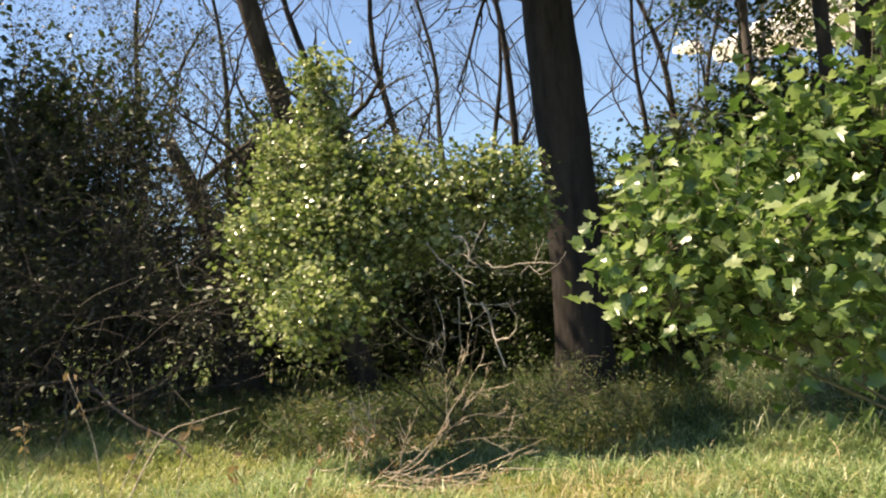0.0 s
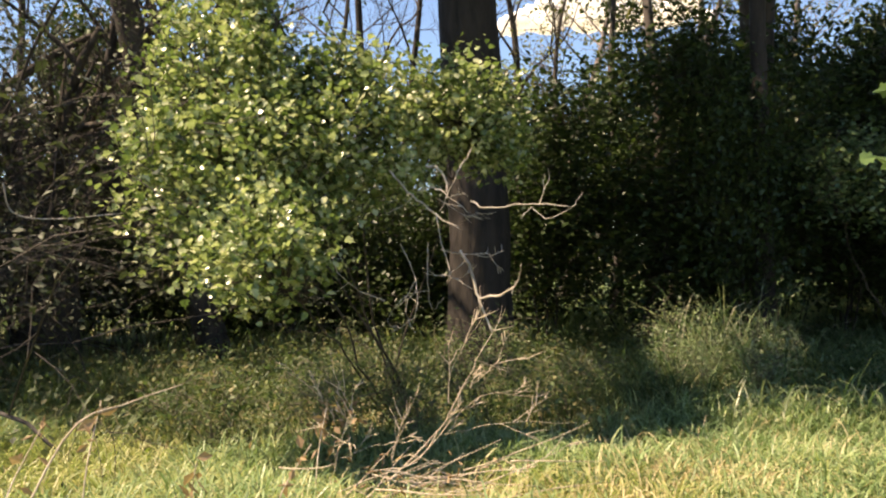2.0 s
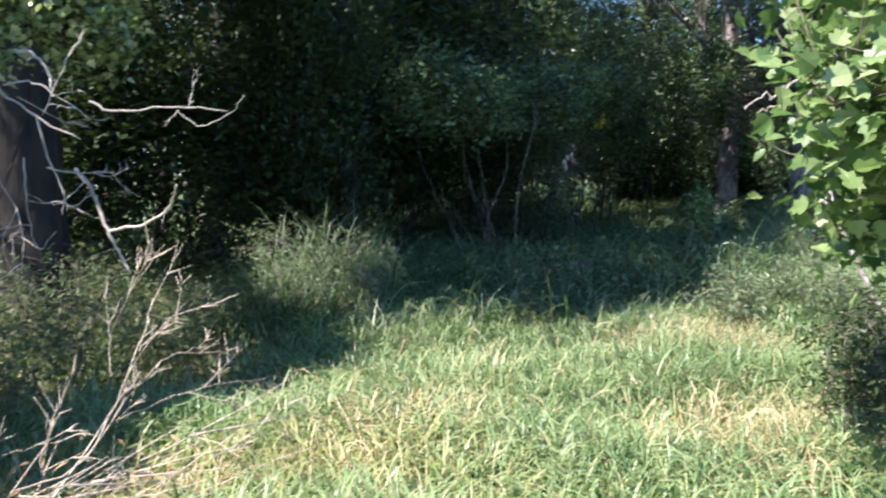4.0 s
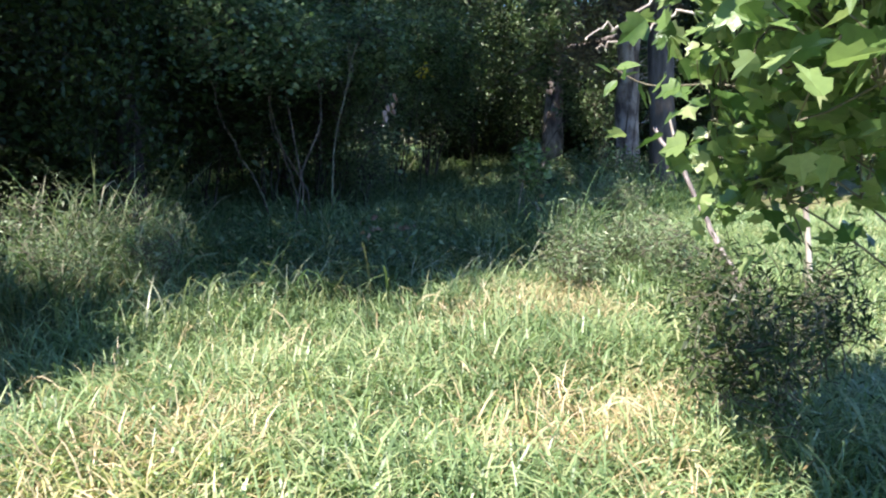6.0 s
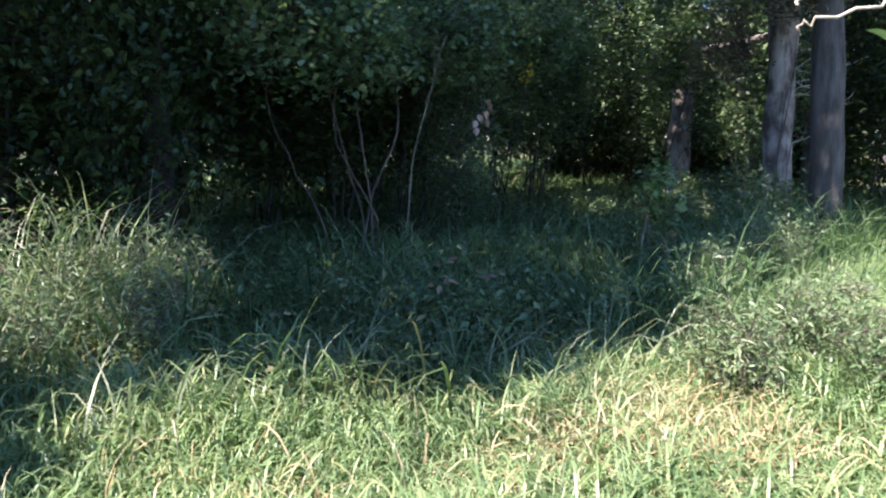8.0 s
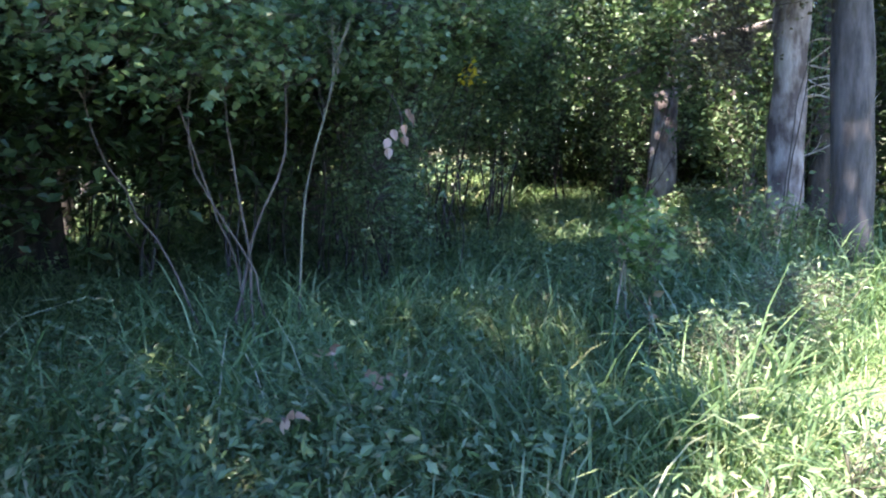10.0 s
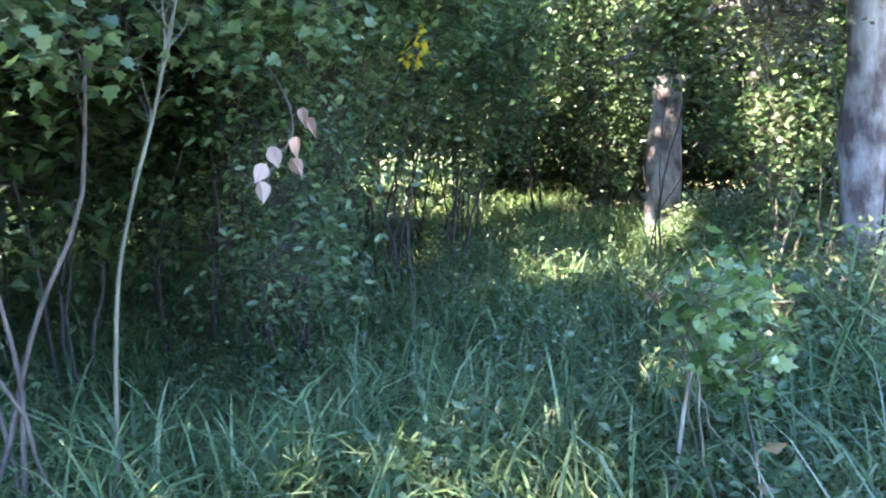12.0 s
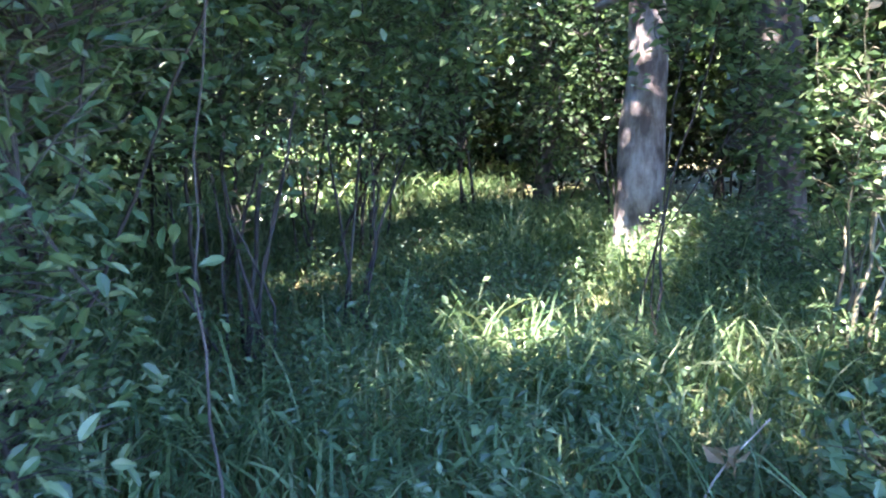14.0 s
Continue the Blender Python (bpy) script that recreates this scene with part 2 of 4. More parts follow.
def grow(start, way, length, radius, levels, kids, shake=0.16, pull=(0, 0, 0.03), angle=0.8, shrink=0.62, first=0.3):
    """A branching skeleton: list of (level, path, radii)."""
    n = max(4, int(length * 2.2)) if levels > 1 else 5
    n = min(n, 12)
    path = wander(start, way, length, n, shake, pull)
    radii = np.linspace(radius, radius * 0.35, len(path))
    out = [(levels, path, radii)]
    if levels > 0:
        for _ in range(kids[levels - 1]):
            s = rng.uniform(first, 1.0)
            i = min(int(s * (len(path) - 1)), len(path) - 2)
            at = path[i] + (path[i + 1] - path[i]) * (s * (len(path) - 1) - i)
            d = path[i + 1] - path[i]
            d = d / np.linalg.norm(d)
            side = np.cross(d, rng.normal(0, 1, 3))
            side /= np.linalg.norm(side) + 1e-9
            turn = angle * rng.uniform(0.6, 1.3)
            out += grow(at, d * math.cos(turn) + side * math.sin(turn), length * shrink * rng.uniform(0.6, 1.15) * (1.15 - 0.5 * s),
                        max(radii[i] * 0.55, 0.003), levels - 1, kids, shake, pull, angle, shrink, first)
    return out


# leaf outlines: x across, y along, z up; unit length
OVAL = (np.array([(0, 0, 0), (-0.3, 0.45, 0.07), (0, 1, -0.06), (0.3, 0.45, 0.07)]), [(0, 2, 1), (0, 3, 2)])
SLIM = (np.array([(0, 0, 0), (-0.14, 0.4, 0.04), (0, 1, -0.1), (0.14, 0.4, 0.04)]), [(0, 2, 1), (0, 3, 2)])
BROAD = (np.array([(0, 0, 0), (-0.2, 0.1, 0.04), (-0.36, 0.34, 0.08), (-0.3, 0.62, 0.05), (-0.13, 0.86, 0.0), (0, 1.05, -0.1), (0.13, 0.86, 0.0), (0.3, 0.62, 0.05),
                   (0.36, 0.34, 0.08), (0.2, 0.1, 0.04), (0, 0.5, -0.02)]),
         [(10, k, k + 1) for k in range(9)] + [(10, 9, 0)])
OVATE = (np.array([(0, 0, 0), (-0.17, 0.16, 0.04), (-0.24, 0.45, 0.06), (-0.13, 0.78, 0.02), (0, 1, -0.08), (0.13, 0.78, 0.02), (0.24, 0.45, 0.06), (0.17, 0.16, 0.04), (0, 0.5, -0.02)]),
         [(8, k, k + 1) for k in range(7)] + [(8, 7, 0)])
LOBED = (np.array([(0, 0, 0), (-0.3, 0.05, 0.05), (-0.5, 0.3, 0.1), (-0.3, 0.42, 0.05), (-0.38, 0.68, 0.06), (-0.14, 0.72, 0.0), (0, 1.08, -0.1),
                   (0.14, 0.72, 0.0), (0.38, 0.68, 0.06), (0.3, 0.42, 0.05), (0.5, 0.3, 0.1), (0.3, 0.05, 0.05), (0, 0.4, -0.02)]),
         [(12, i, i + 1) for i in range(11)] + [(12, 11, 0)])


def frames(n, flat):
    """Random leaf frames: across, along, normal; flat biases normals upwards."""
    nz = rng.normal(0, 1, (n, 3))
    nz /= np.linalg.norm(nz, axis=1, keepdims=True)
    nz[:, 2] = np.abs(nz[:, 2])
    nz += np.array([0, 0, flat])
    nz /= np.linalg.norm(nz, axis=1, keepdims=True)
    r = rng.normal(0, 1, (n, 3)) + np.array([0, 0, -0.5])
    b = np.cross(r, nz)
    b /= np.linalg.norm(b, axis=1, keepdims=True) + 1e-9
    return b, np.cross(nz, b), nz


def add_leaves(heap, centres, size, shape=OVAL, flat=0.6, vary=0.35):
    n = len(centres)
    sv, sf = shape
    b, a, nz = frames(n, flat)
    s = size * rng.uniform(1 - vary, 1 + vary, n)
    v = centres[:, None] + s[:, None, None] * (sv[None, :, 0:1] * b[:, None] + sv[None, :, 1:2] * a[:, None] + sv[None, :, 2:3] * nz[:, None])
    f = np.asarray(sf)[None] + (np.arange(n) * len(sv))[:, None, None]
    heap.add(v, f)


def along(skeleton, levels, n, spread):
    """n points beside the branches of the given levels, more towards their ends."""
    paths = [p for l, p, r in skeleton if l in levels]
    lens = np.array([np.linalg.norm(np.diff(p, axis=0), axis=1).sum() for p in paths])
    pick = rng.choice(len(paths), n, p=lens / lens.sum())
    s = rng.uniform(0, 1, n) ** 0.7
    out = np.empty((n, 3))
    for k, (i, t) in enumerate(zip(pick, s)):
        p = paths[i]
        q = t * (len(p) - 1)
        j = min(int(q), len(p) - 2)
        out[k] = p[j] + (p[j + 1] - p[j]) * (q - j)
    return out + rng.normal(0, spread, (n, 3))


def add_blades(heap, xy, height, width, bend=0.5, vary=0.4, wind=(0, 0), z0=0.0):
    """Grass blades: tapering strips with their feet at xy that arch over and droop at the tip."""
    n = len(xy)
    h = height * rng.uniform(1 - vary, 1 + vary, n) 
    a = rng.uniform(0, 2 * np.pi, n)
    d = np.stack([np.cos(a) + wind[0], np.sin(a) + wind[1]], 1)
    d /= np.linalg.norm(d, axis=1, keepdims=True) + 1e-9
    side = np.column_stack([-d[:, 1], d[:, 0], rng.normal(0, 0.25, n)])
    w = width * rng.uniform(0.6, 1.4, n)
    lean = rng.uniform(0.02, 0.35, n) * (0.6 + bend * 0.6)
    curl = rng.uniform(0.45, 1.6, n) * (0.6 + bend * 1.35)
    c = np.column_stack([xy, ground_z(xy[:, 0], xy[:, 1]) + z0 - 0.01])
    rows, last = [], 0.0
    for s, ws in ((0, 0.75), (0.38, 1.0), (0.62, 0.9), (0.83, 0.6), (1, 0)):
        th = lean + curl * ((s + last) / 2) ** 1.6
        step = h * (s - last)
        c = c + np.column_stack([d * (np.sin(th) * step)[:, None], np.cos(th) * step])
        last = s
        o = side * (w * ws / 2)[:, None]
        rows += [c - o, c + o] if ws else [c]
    v = np.stack(rows, 1)
    f = np.array([(0, 1, 3), (0, 3, 2), (2, 3, 5), (2, 5, 4), (4, 5, 7), (4, 7, 6), (6, 7, 8)])[None] + (np.arange(n) * 9)[:, None, None]
    heap.add(v, f)


def ground_z(x, y):
    """Gentle swells of the ground."""
    x, y = np.asarray(x, float), np.asarray(y, float)
    near = np.exp(-((x - 4) ** 2 + (y - 10) ** 2) / 900)
    return near * (0.05 * np.sin(0.9 * x + 1.3) * np.cos(0.8 * y) + 0.03 * np.sin(2.3 * x + 1.7 * y)) - 0.02


EDGE_X = np.array([-30, -7, -4, -2.6, -1.5, 0.4, 2.0, 3.5, 4.4, 6.2, 7.5, 8.7, 10.2, 11.8, 30])
EDGE_Y = np.array([15.5, 14.6, 13.0, 12.2, 11.2, 11.4, 11.2, 11.6, 10.5, 10.2, 10.35, 10.45, 10.35, 10.1, 11.0])


def edge_y(x):
    """Where the open meadow ends and the shade of the wood begins."""
    return np.interp(x, EDGE_X, EDGE_Y)


# gaps left in the unseen crowns to let sun flecks onto the grass: x, y, radius
GAPS = [(4.1, 13.2, 0.75), (3.5, 12.5, 0.55), (4.6, 13.0, 0.5), (7.86, 11.76, 0.6), (13.8, 12.2, 0.7), (14.3, 12.6, 0.5), (13.2, 17.4, 0.9), (7.18, 12.6, 0.3), (7.6, 10.4, 0.5), (6.8, 10.9, 0.3), (8.2, 12.15, 0.55), (9.4, 11.85, 0.32), (9.3, 12.7, 0.3), (10.55, 13.3, 0.4), (9.9, 13.6, 0.3),
        (7.6, 13.2, 0.85), (8.5, 13.3, 0.6), (6.9, 12.2, 0.45), (7.1, 13.7, 0.45), (9.6, 13.7, 0.5), (10.4, 13.5, 0.55), (8.0, 14.6, 0.4), (5.3, 11.6, 0.25), (6.4, 11.6, 0.25), (14.6, 13.9, 0.55), (6.3, 14.2, 0.4), (7.0, 13.2, 0.35), (8.2, 13.4, 0.35), (12.0, 13.9, 0.45), (13.5, 16.2, 0.9), (14.6, 17.8, 1.0), (1.0, 12.0, 0.35)]


def crown_filter(pts, low=6.8):
    """Keeps the leaves whose shade falls inside the wood and not into one of its sunny gaps."""
    k = (pts[:, 2] - 0.4) / sun_dir.z
    x, y = pts[:, 0] - sun_dir.x * k, pts[:, 1] - sun_dir.y * k
    keep = (y > edge_y(x) + 0.12 * np.sin(x * 5) + 0.1 * np.sin(x * 11)) & (pts[:, 2] > low) & ((pts[:, 0] > 4.5) | (pts[:, 2] > 2.0 + 0.47 * (pts[:, 1] - 4)))
    veil = rng.uniform(0, 1, len(x)) < 0.03
    for gx, gy, r in GAPS:
        keep &= (np.hypot(x - gx, y - gy) > r) | (veil & (gx > 5.0))
    keep &= (x < 5.5) | (patchiness(np.column_stack([x, y]), 1.5, 7.7) < np.where(x > 10.5, 0.36, 0.3))
    return pts[keep & (x > 1.2 + 0.3 * np.sin(y * 4))]


def over_wood(skeleton):
    """True when a limb's shade falls mostly inside the wood."""
    pts = skeleton[0][1][1:]
    k = (pts[:, 2] - 0.4) / sun_dir.z
    return np.mean(pts[:, 1] - sun_dir.y * k > edge_y(pts[:, 0] - sun_dir.x * k)) > 0.7


def spots(n, x0, x1, y0, y1):
    return np.column_stack([rng.uniform(x0, x1, n), rng.uniform(y0, y1, n)])


def patchiness(xy, scale, seed):
    return np.array([noise.noise((x * scale, y * scale, seed)) for x, y in xy])


# ---- ground and cloud ----
def build_ground():
    step = np.concatenate([np.geomspace(2500, 26, 14) * -1, np.arange(-25, 25.1, 0.5), np.geomspace(26, 2500, 14)])
    X, Y = np.meshgrid(step + 4, step + 10)
    v = np.column_stack([X.ravel(), Y.ravel(), ground_z(X, Y).ravel()])
    n = len(step)
    i = (np.arange(n - 1)[:, None] * n + np.arange(n - 1)[None]).ravel()
    f = np.concatenate([np.stack([i, i + 1, i + n + 1], 1), np.stack([i, i + n + 1, i + n], 1)])
    h = Heap()
    h.add(v, f)
    tagged(new("ground", h.mesh("ground", SOIL, True)), "uneven earth covered with meadow grass and litter", "ground", kind="structure")


build_ground()


# ---- trees and shrubs ----
def add_skeleton(heap, skeleton, levels, sides):
    for l, path, radii in skeleton:
        if l in levels:
            heap.add(*tube(path, radii, sides))


def trunk_heap(path, radii, sides=14, gnarl=0.06):
    """A trunk with a flared foot and an uneven surface."""
    path = spline(path, 26)
    radii = np.interp(np.linspace(0, 1, 26), np.linspace(0, 1, len(radii)), radii)
    radii[:3] *= (1.22, 1.08, 1.02)
    v, f = tube(path, radii, sides)
    axis = np.repeat(path, sides, axis=0)
    out = v[:-1] - axis
    for k in range(len(out)):
        q = v[k] * 2.2
        out[k] *= 1 + gnarl * 2.2 * noise.noise((q[0] * 2, q[1] * 2, q[2] * 0.7))
    v[:-1] = axis + out
    h = Heap()
    h.add(v, f)
    return h


def in_blobs(n, blobs):
    """Points in a set of ellipsoids (centre, radii), denser towards their skins."""
    vol = np.array([r[0] * r[1] * r[2] for c, r in blobs]) ** 0.8
    pick = rng.choice(len(blobs), n, p=vol / vol.sum())
    d = rng.normal(0, 1, (n, 3))
    d /= np.linalg.norm(d, axis=1, keepdims=True)
    d *= (rng.uniform(0.12, 1, n) ** 0.5)[:, None]
    c, r = np.array([b[0] for b in blobs], float), np.array([b[1] for b in blobs], float)
    return c[pick] + d * r[pick] * rng.uniform(0.8, 1.12, (n, 1))


def bush(name, label, base, blobs, clumps, per, size, leaf_mat, wood_mat, shape=OVAL, stems=4, stem_r=0.02, spread=0.11,
         singles=0, single_mat=None, near=None, flat=0.5, category="shrub", group="", leaf_name="foliage", inner=0.45, single_size=0.0):
    """A shrub: stems from its foot into each mass of leaves, twigs to clumps, leaves round the clumps."""
    base = np.asarray(base, float)
    e = thing(name, label, category, group=group)
    lines = []
    for i in range(stems):
        c, r = blobs[i % len(blobs)]
        top = np.asarray(c) + rng.normal(0, 0.4, 3) * np.asarray(r)
        foot = base + np.array([*rng.normal(0, 0.12, 2), 0])
        low = foot * 0.72 + top * 0.28 + np.array([*rng.normal(0, 0.05, 2), 0.05])
        midp = foot * 0.42 + top * 0.58 + np.array([*rng.normal(0, 0.08, 2), 0.1])
        path = spline([foot, low, midp, top], 14) + rng.normal(0, 0.01, (14, 3))
        lines.append(path)
        h = Heap()
        rad = stem_r * rng.uniform(0.7, 1.25)
        h.add(*tube(path, np.linspace(rad, rad * 0.35, 14), 6))
        part("stem", h, wood_mat, e, smooth=True)
    pool = np.concatenate([l[5:] for l in lines])
    cl = in_blobs(clumps, blobs)
    tw, pts = Heap(), []
    for c in cl:
        a = pool[np.argmin(np.linalg.norm(pool - c, axis=1) + rng.uniform(0, 0.25, len(pool)))]
        path = spline([a, (a + c) / 2 + rng.normal(0, 0.06, 3), c], 5)
        tw.add(*tube(path, np.linspace(max(0.003, stem_r * 0.25), 0.0018, 5), 4))
        k = rng.poisson(per) + 1
        s = rng.uniform(inner, 1.1, k)[:, None]
        pts.append(a + (c - a) * np.minimum(s, 1.0) + rng.normal(0, spread, (k, 3)))
    part("twig_tangle", tw, wood_mat, e, smooth=True, kind="stuff")
    pts = np.concatenate(pts)
    pts = pts[pts[:, 2] > 0.15]
    if singles:
        order = np.argsort(np.linalg.norm(pts - np.asarray(near), axis=1))
        ones, pts = pts[order[:singles]], pts[order[singles:]]
        shapes = []
        for _ in range(14):
            h = Heap()
            add_leaves(h, np.zeros((1, 3)), 1.0, shape, flat, 0.0)
            shapes.append(h.mesh("leaf", single_mat))
        for q in ones:
            o = new("leaf", shapes[rng.integers(14)])
            o.parent = e
            s = (single_size or size) * rng.uniform(0.65, 1.35)
            o.matrix_basis = Matrix.LocRotScale(q, Euler((rng.normal(0, 0.2), rng.normal(0, 0.2), rng.uniform(0, 6.28))), (s, s, s))
    h = Heap()
    add_leaves(h, pts, size, shape, flat)
    part(leaf_name, h, leaf_mat, e, kind="stuff")
    return e


def tree(name, label, path, radii, wood, limbs=6, limb_len=3.0, kids=(5, 4), leaves=0, leaf_size=0.1, leaf_mat=None, start=0.5,
         bare_r=0.05, pull=(0, 0, 0.05), angle=0.9, group="", spread=0.18, sides=12, gnarl=0.06, up=0.55, keep=None):
    """A tree: trunk, limbs that branch into twigs, and a crown of leaves along the twigs."""
    e = thing(name, label, "tree", group=group)
    part("trunk", trunk_heap(path, radii, sides, gnarl), wood, e, smooth=True)
    line = spline(path, 40)
    rr = np.interp(np.linspace(0, 1, 40), np.linspace(0, 1, len(radii)), radii)
    tw, skel = Heap(), []
    for i in range(limbs):
        s = start + (1 - start) * (i + rng.uniform(0, 0.9)) / limbs
        k = min(int(s * 39), 38)
        a = rng.uniform(0, 2 * np.pi)
        d = np.array([math.cos(a), math.sin(a), up + rng.uniform(-0.2, 0.35)])
        sk = grow(line[k], d, limb_len * rng.uniform(0.65, 1.2), max(rr[k] * 0.42, bare_r * 0.5), len(kids), kids, 0.17, pull, angle)
        h = Heap()
        add_skeleton(h, sk, (len(kids),), 7)
        part("limb", h, wood, e, smooth=True)
        add_skeleton(tw, sk, tuple(range(len(kids))), 4)
        skel += sk
    part("twig_tangle", tw, wood, e, smooth=True, kind="stuff")
    if leaves:
        h = Heap()
        pts = along(skel, (0, 1), leaves, spread)
        add_leaves(h, keep(pts) if keep else pts, leaf_size, OVAL, 0.5)
        part("crown", h, leaf_mat, e, kind="stuff")
    return e


# large tree behind the light shrub, forked high up, shade put into its bark
tree("poplar_tree", "large furrowed poplar trunk standing in weeds, shade put into its dark bark", [(2.1, 15.5, -0.1), (2.05, 15.45, 2.5), (1.87, 15.4, 5.6), (1.6, 15.4, 9), (1.4, 15.5, 14)],
     [0.42, 0.38, 0.35, 0.26, 0.1], BARK_SHADED, 15, 4.8, (7, 6), 24000, 0.19, LEAF_SHADED, 0.6, 0.08, sides=18, spread=0.3, up=0.3, keep=crown_filter)
pop = bpy.data.objects["poplar_tree"]
# Limbs and leaves added above the view to cast the wood's shade.
low, reach = Heap(), []
for k in range(9):
    a = radians(-84 + 8 * k)
    sk = grow((1.7, 15.4, rng.uniform(7.0, 9.0)), (math.cos(a), math.sin(a), 0.3), rng.uniform(3.9, 5.6), 0.09, 2, (7, 6), 0.13, (0, 0, 0.0), 0.8)
    if not over_wood(sk):
        continue
    h = Heap()
    add_skeleton(h, sk, (2,), 7)
    part("limb", h, BARK_SHADED, pop, smooth=True)
    add_skeleton(low, sk, (0, 1), 4)
    reach += sk
part("twig_tangle", low, BARK_SHADED, pop, smooth=True, kind="stuff")
h = Heap()
pts = along(reach, (0, 1), 3500, 0.28)
add_leaves(h, crown_filter(pts, 7.0), 0.17, OVAL, 0.5)
part("crown", h, LEAF_SHADED, pop, kind="stuff")
# Second set of unseen limbs, leafed only where their shade is wanted.
low, reach = Heap(), []
for k in range(9):
    a = radians(-96 + 7 * k)
    sk = grow((1.7, 15.4, rng.uniform(7.6, 8.6)), (math.cos(a), math.sin(a), 0.08), rng.uniform(3.9, 5.0), 0.09, 2, (11, 7), 0.08, (0, 0, 0.0), 0.8, first=0.12)
    if not over_wood(sk):
        continue
    h = Heap()
    add_skeleton(h, sk, (2,), 7)
    part("limb", h, BARK_SHADED, pop, smooth=True)
    add_skeleton(low, sk, (0, 1), 4)
    reach += sk
part("twig_tangle", low, BARK_SHADED, pop, smooth=True, kind="stuff")
h = Heap()
pts = along(reach, (0, 1), 30000, 0.36)
add_leaves(h, crown_filter(pts[pts[:, 2] > 6.8 + 0.4 * np.maximum(pts[:, 1] - 12, 0)]), 0.19, OVAL, 0.5)
part("crown", h, LEAF_SHADED, pop, kind="stuff")
h = Heap()
h.add(*tube(spline([(1.9, 15.4, 5.4), (2.3, 15.4, 6.6), (2.9, 15.5, 8.5), (3.3, 15.6, 11)], 14), np.linspace(0.2, 0.06, 14), 9))
part("limb", h, BARK_SHADED, bpy.data.objects["poplar_tree"], smooth=True)
# forked dark tree by the twiggy thicket
tree("thicket_tree", "dark low-forked trunk among grey twiggy shrubs", [(-3.55, 17.9, -0.1), (-3.5, 17.9, 1.2), (-3.7, 17.9, 2.4), (-4.6, 17.8, 4.6)], [0.46, 0.36, 0.27, 0.1], BARK_DARK, 8, 3.6, (5, 5), 1400, 0.07, LEAF_SHADED_GREY, 0.42, 0.12, up=0.25)
tree("leaning_tree", "tall leaning bare dark tree trunk", [(-1.2, 17.5, -0.1), (-1.75, 17.1, 2.2), (-2.25, 16.8, 4.4), (-2.95, 16.4, 7.2), (-4.0, 16, 12)], [0.22, 0.2, 0.18, 0.16, 0.06], BARK_DARK, 9, 2.6, (5, 4), 0, start=0.35)
# straight tree above the dark wood edge
tree("edge_tree", "straight dark tree above the shaded bushes", [(7.65, 18.0, -0.1), (7.6, 17.9, 3), (7.47, 17.6, 6), (7.46, 17.1, 10), (7.5, 17.1, 13)], [0.32, 0.3, 0.28, 0.22, 0.08], BARK_DARK, 9, 2.8, (6, 5), 350, 0.1, LEAF_OLIVE, 0.55)
tree("grey_tree", "smooth grey tree trunk at the edge of the shade", [(11.2, 10.62, -0.1), (11.16, 10.62, 1.5), (11.2, 10.7, 3), (11.1, 10.8, 6), (11.2, 11, 9)], [0.19, 0.17, 0.165, 0.12, 0.04], BARK_GREY, 7, 2.2, (5, 5), 3500, 0.1, LEAF_WOOD, 0.5, sides=14, keep=lambda q: crown_filter(q, 2.5))
tree("pale_tree", "pale flaking trunk with dead side twigs in dappled light", [(11.95, 11.42, -0.1), (11.95, 11.4, 1.2), (12.0, 11.4, 2.6), (12.15, 11.5, 5), (12.2, 11.6, 9)], [0.2, 0.175, 0.165, 0.13, 0.04], BARK_FLAKE, 7, 2.4, (5, 5), 3500, 0.1, LEAF_WOOD, 0.5, sides=14, gnarl=0.12, keep=lambda q: crown_filter(q, 2.5))
tree("pale_tree", "pale sunlit trunk rising from woodland grass", [(15.3, 14.2, -0.1), (15.35, 14.2, 0.8), (15.5, 14.2, 2.2), (15.6, 14.25, 4.5), (15.8, 14.3, 9)], [0.25, 0.205, 0.18, 0.15, 0.05], BARK_FLAKE, 7, 2.4, (5, 5), 3000, 0.1, LEAF_WOOD, 0.62, sides=14, gnarl=0.12, keep=lambda q: crown_filter(q, 2.5))
tree("woodland_tree", "grey-brown shaded trunk in woodland grass", [(15.5, 12.95, -0.1), (15.5, 13.0, 0.8), (15.6, 13.1, 2.2), (15.8, 13.1, 5), (16, 13.2, 9)], [0.27, 0.2, 0.19, 0.15, 0.05], BARK_GREY, 7, 2.2, (5, 5), 3000, 0.1, LEAF_WOOD, 0.5, sides=14, keep=lambda q: crown_filter(q, 2.5))
pale = bpy.data.objects["pale_tree"]
LIMB = [(12.78, 13.69, 2.10), (12.68, 13.12, 2.27), (12.52, 12.64, 2.45), (12.38, 12.11, 2.49), (12.27, 11.54, 2.55)]
h = Heap()
h.add(*tube(spline(LIMB[::-1], 16), np.linspace(0.055, 0.022, 16), 8))
part("limb", h, BARK_PALE, pale, smooth=True)
h = Heap()
for _ in range(9):
    z = rng.uniform(1.2, 2.4)
    sk = grow((11.95, 11.3, z), (rng.uniform(0.2, 1), -0.9, rng.uniform(-0.3, 0.4)), rng.uniform(0.4, 0.8), 0.008, 1, (3,), 0.25)
    add_skeleton(h, sk, (0, 1), 4)
part("dead_twig_tangle", h, DEAD_WOOD, pale, smooth=True, kind="stuff")

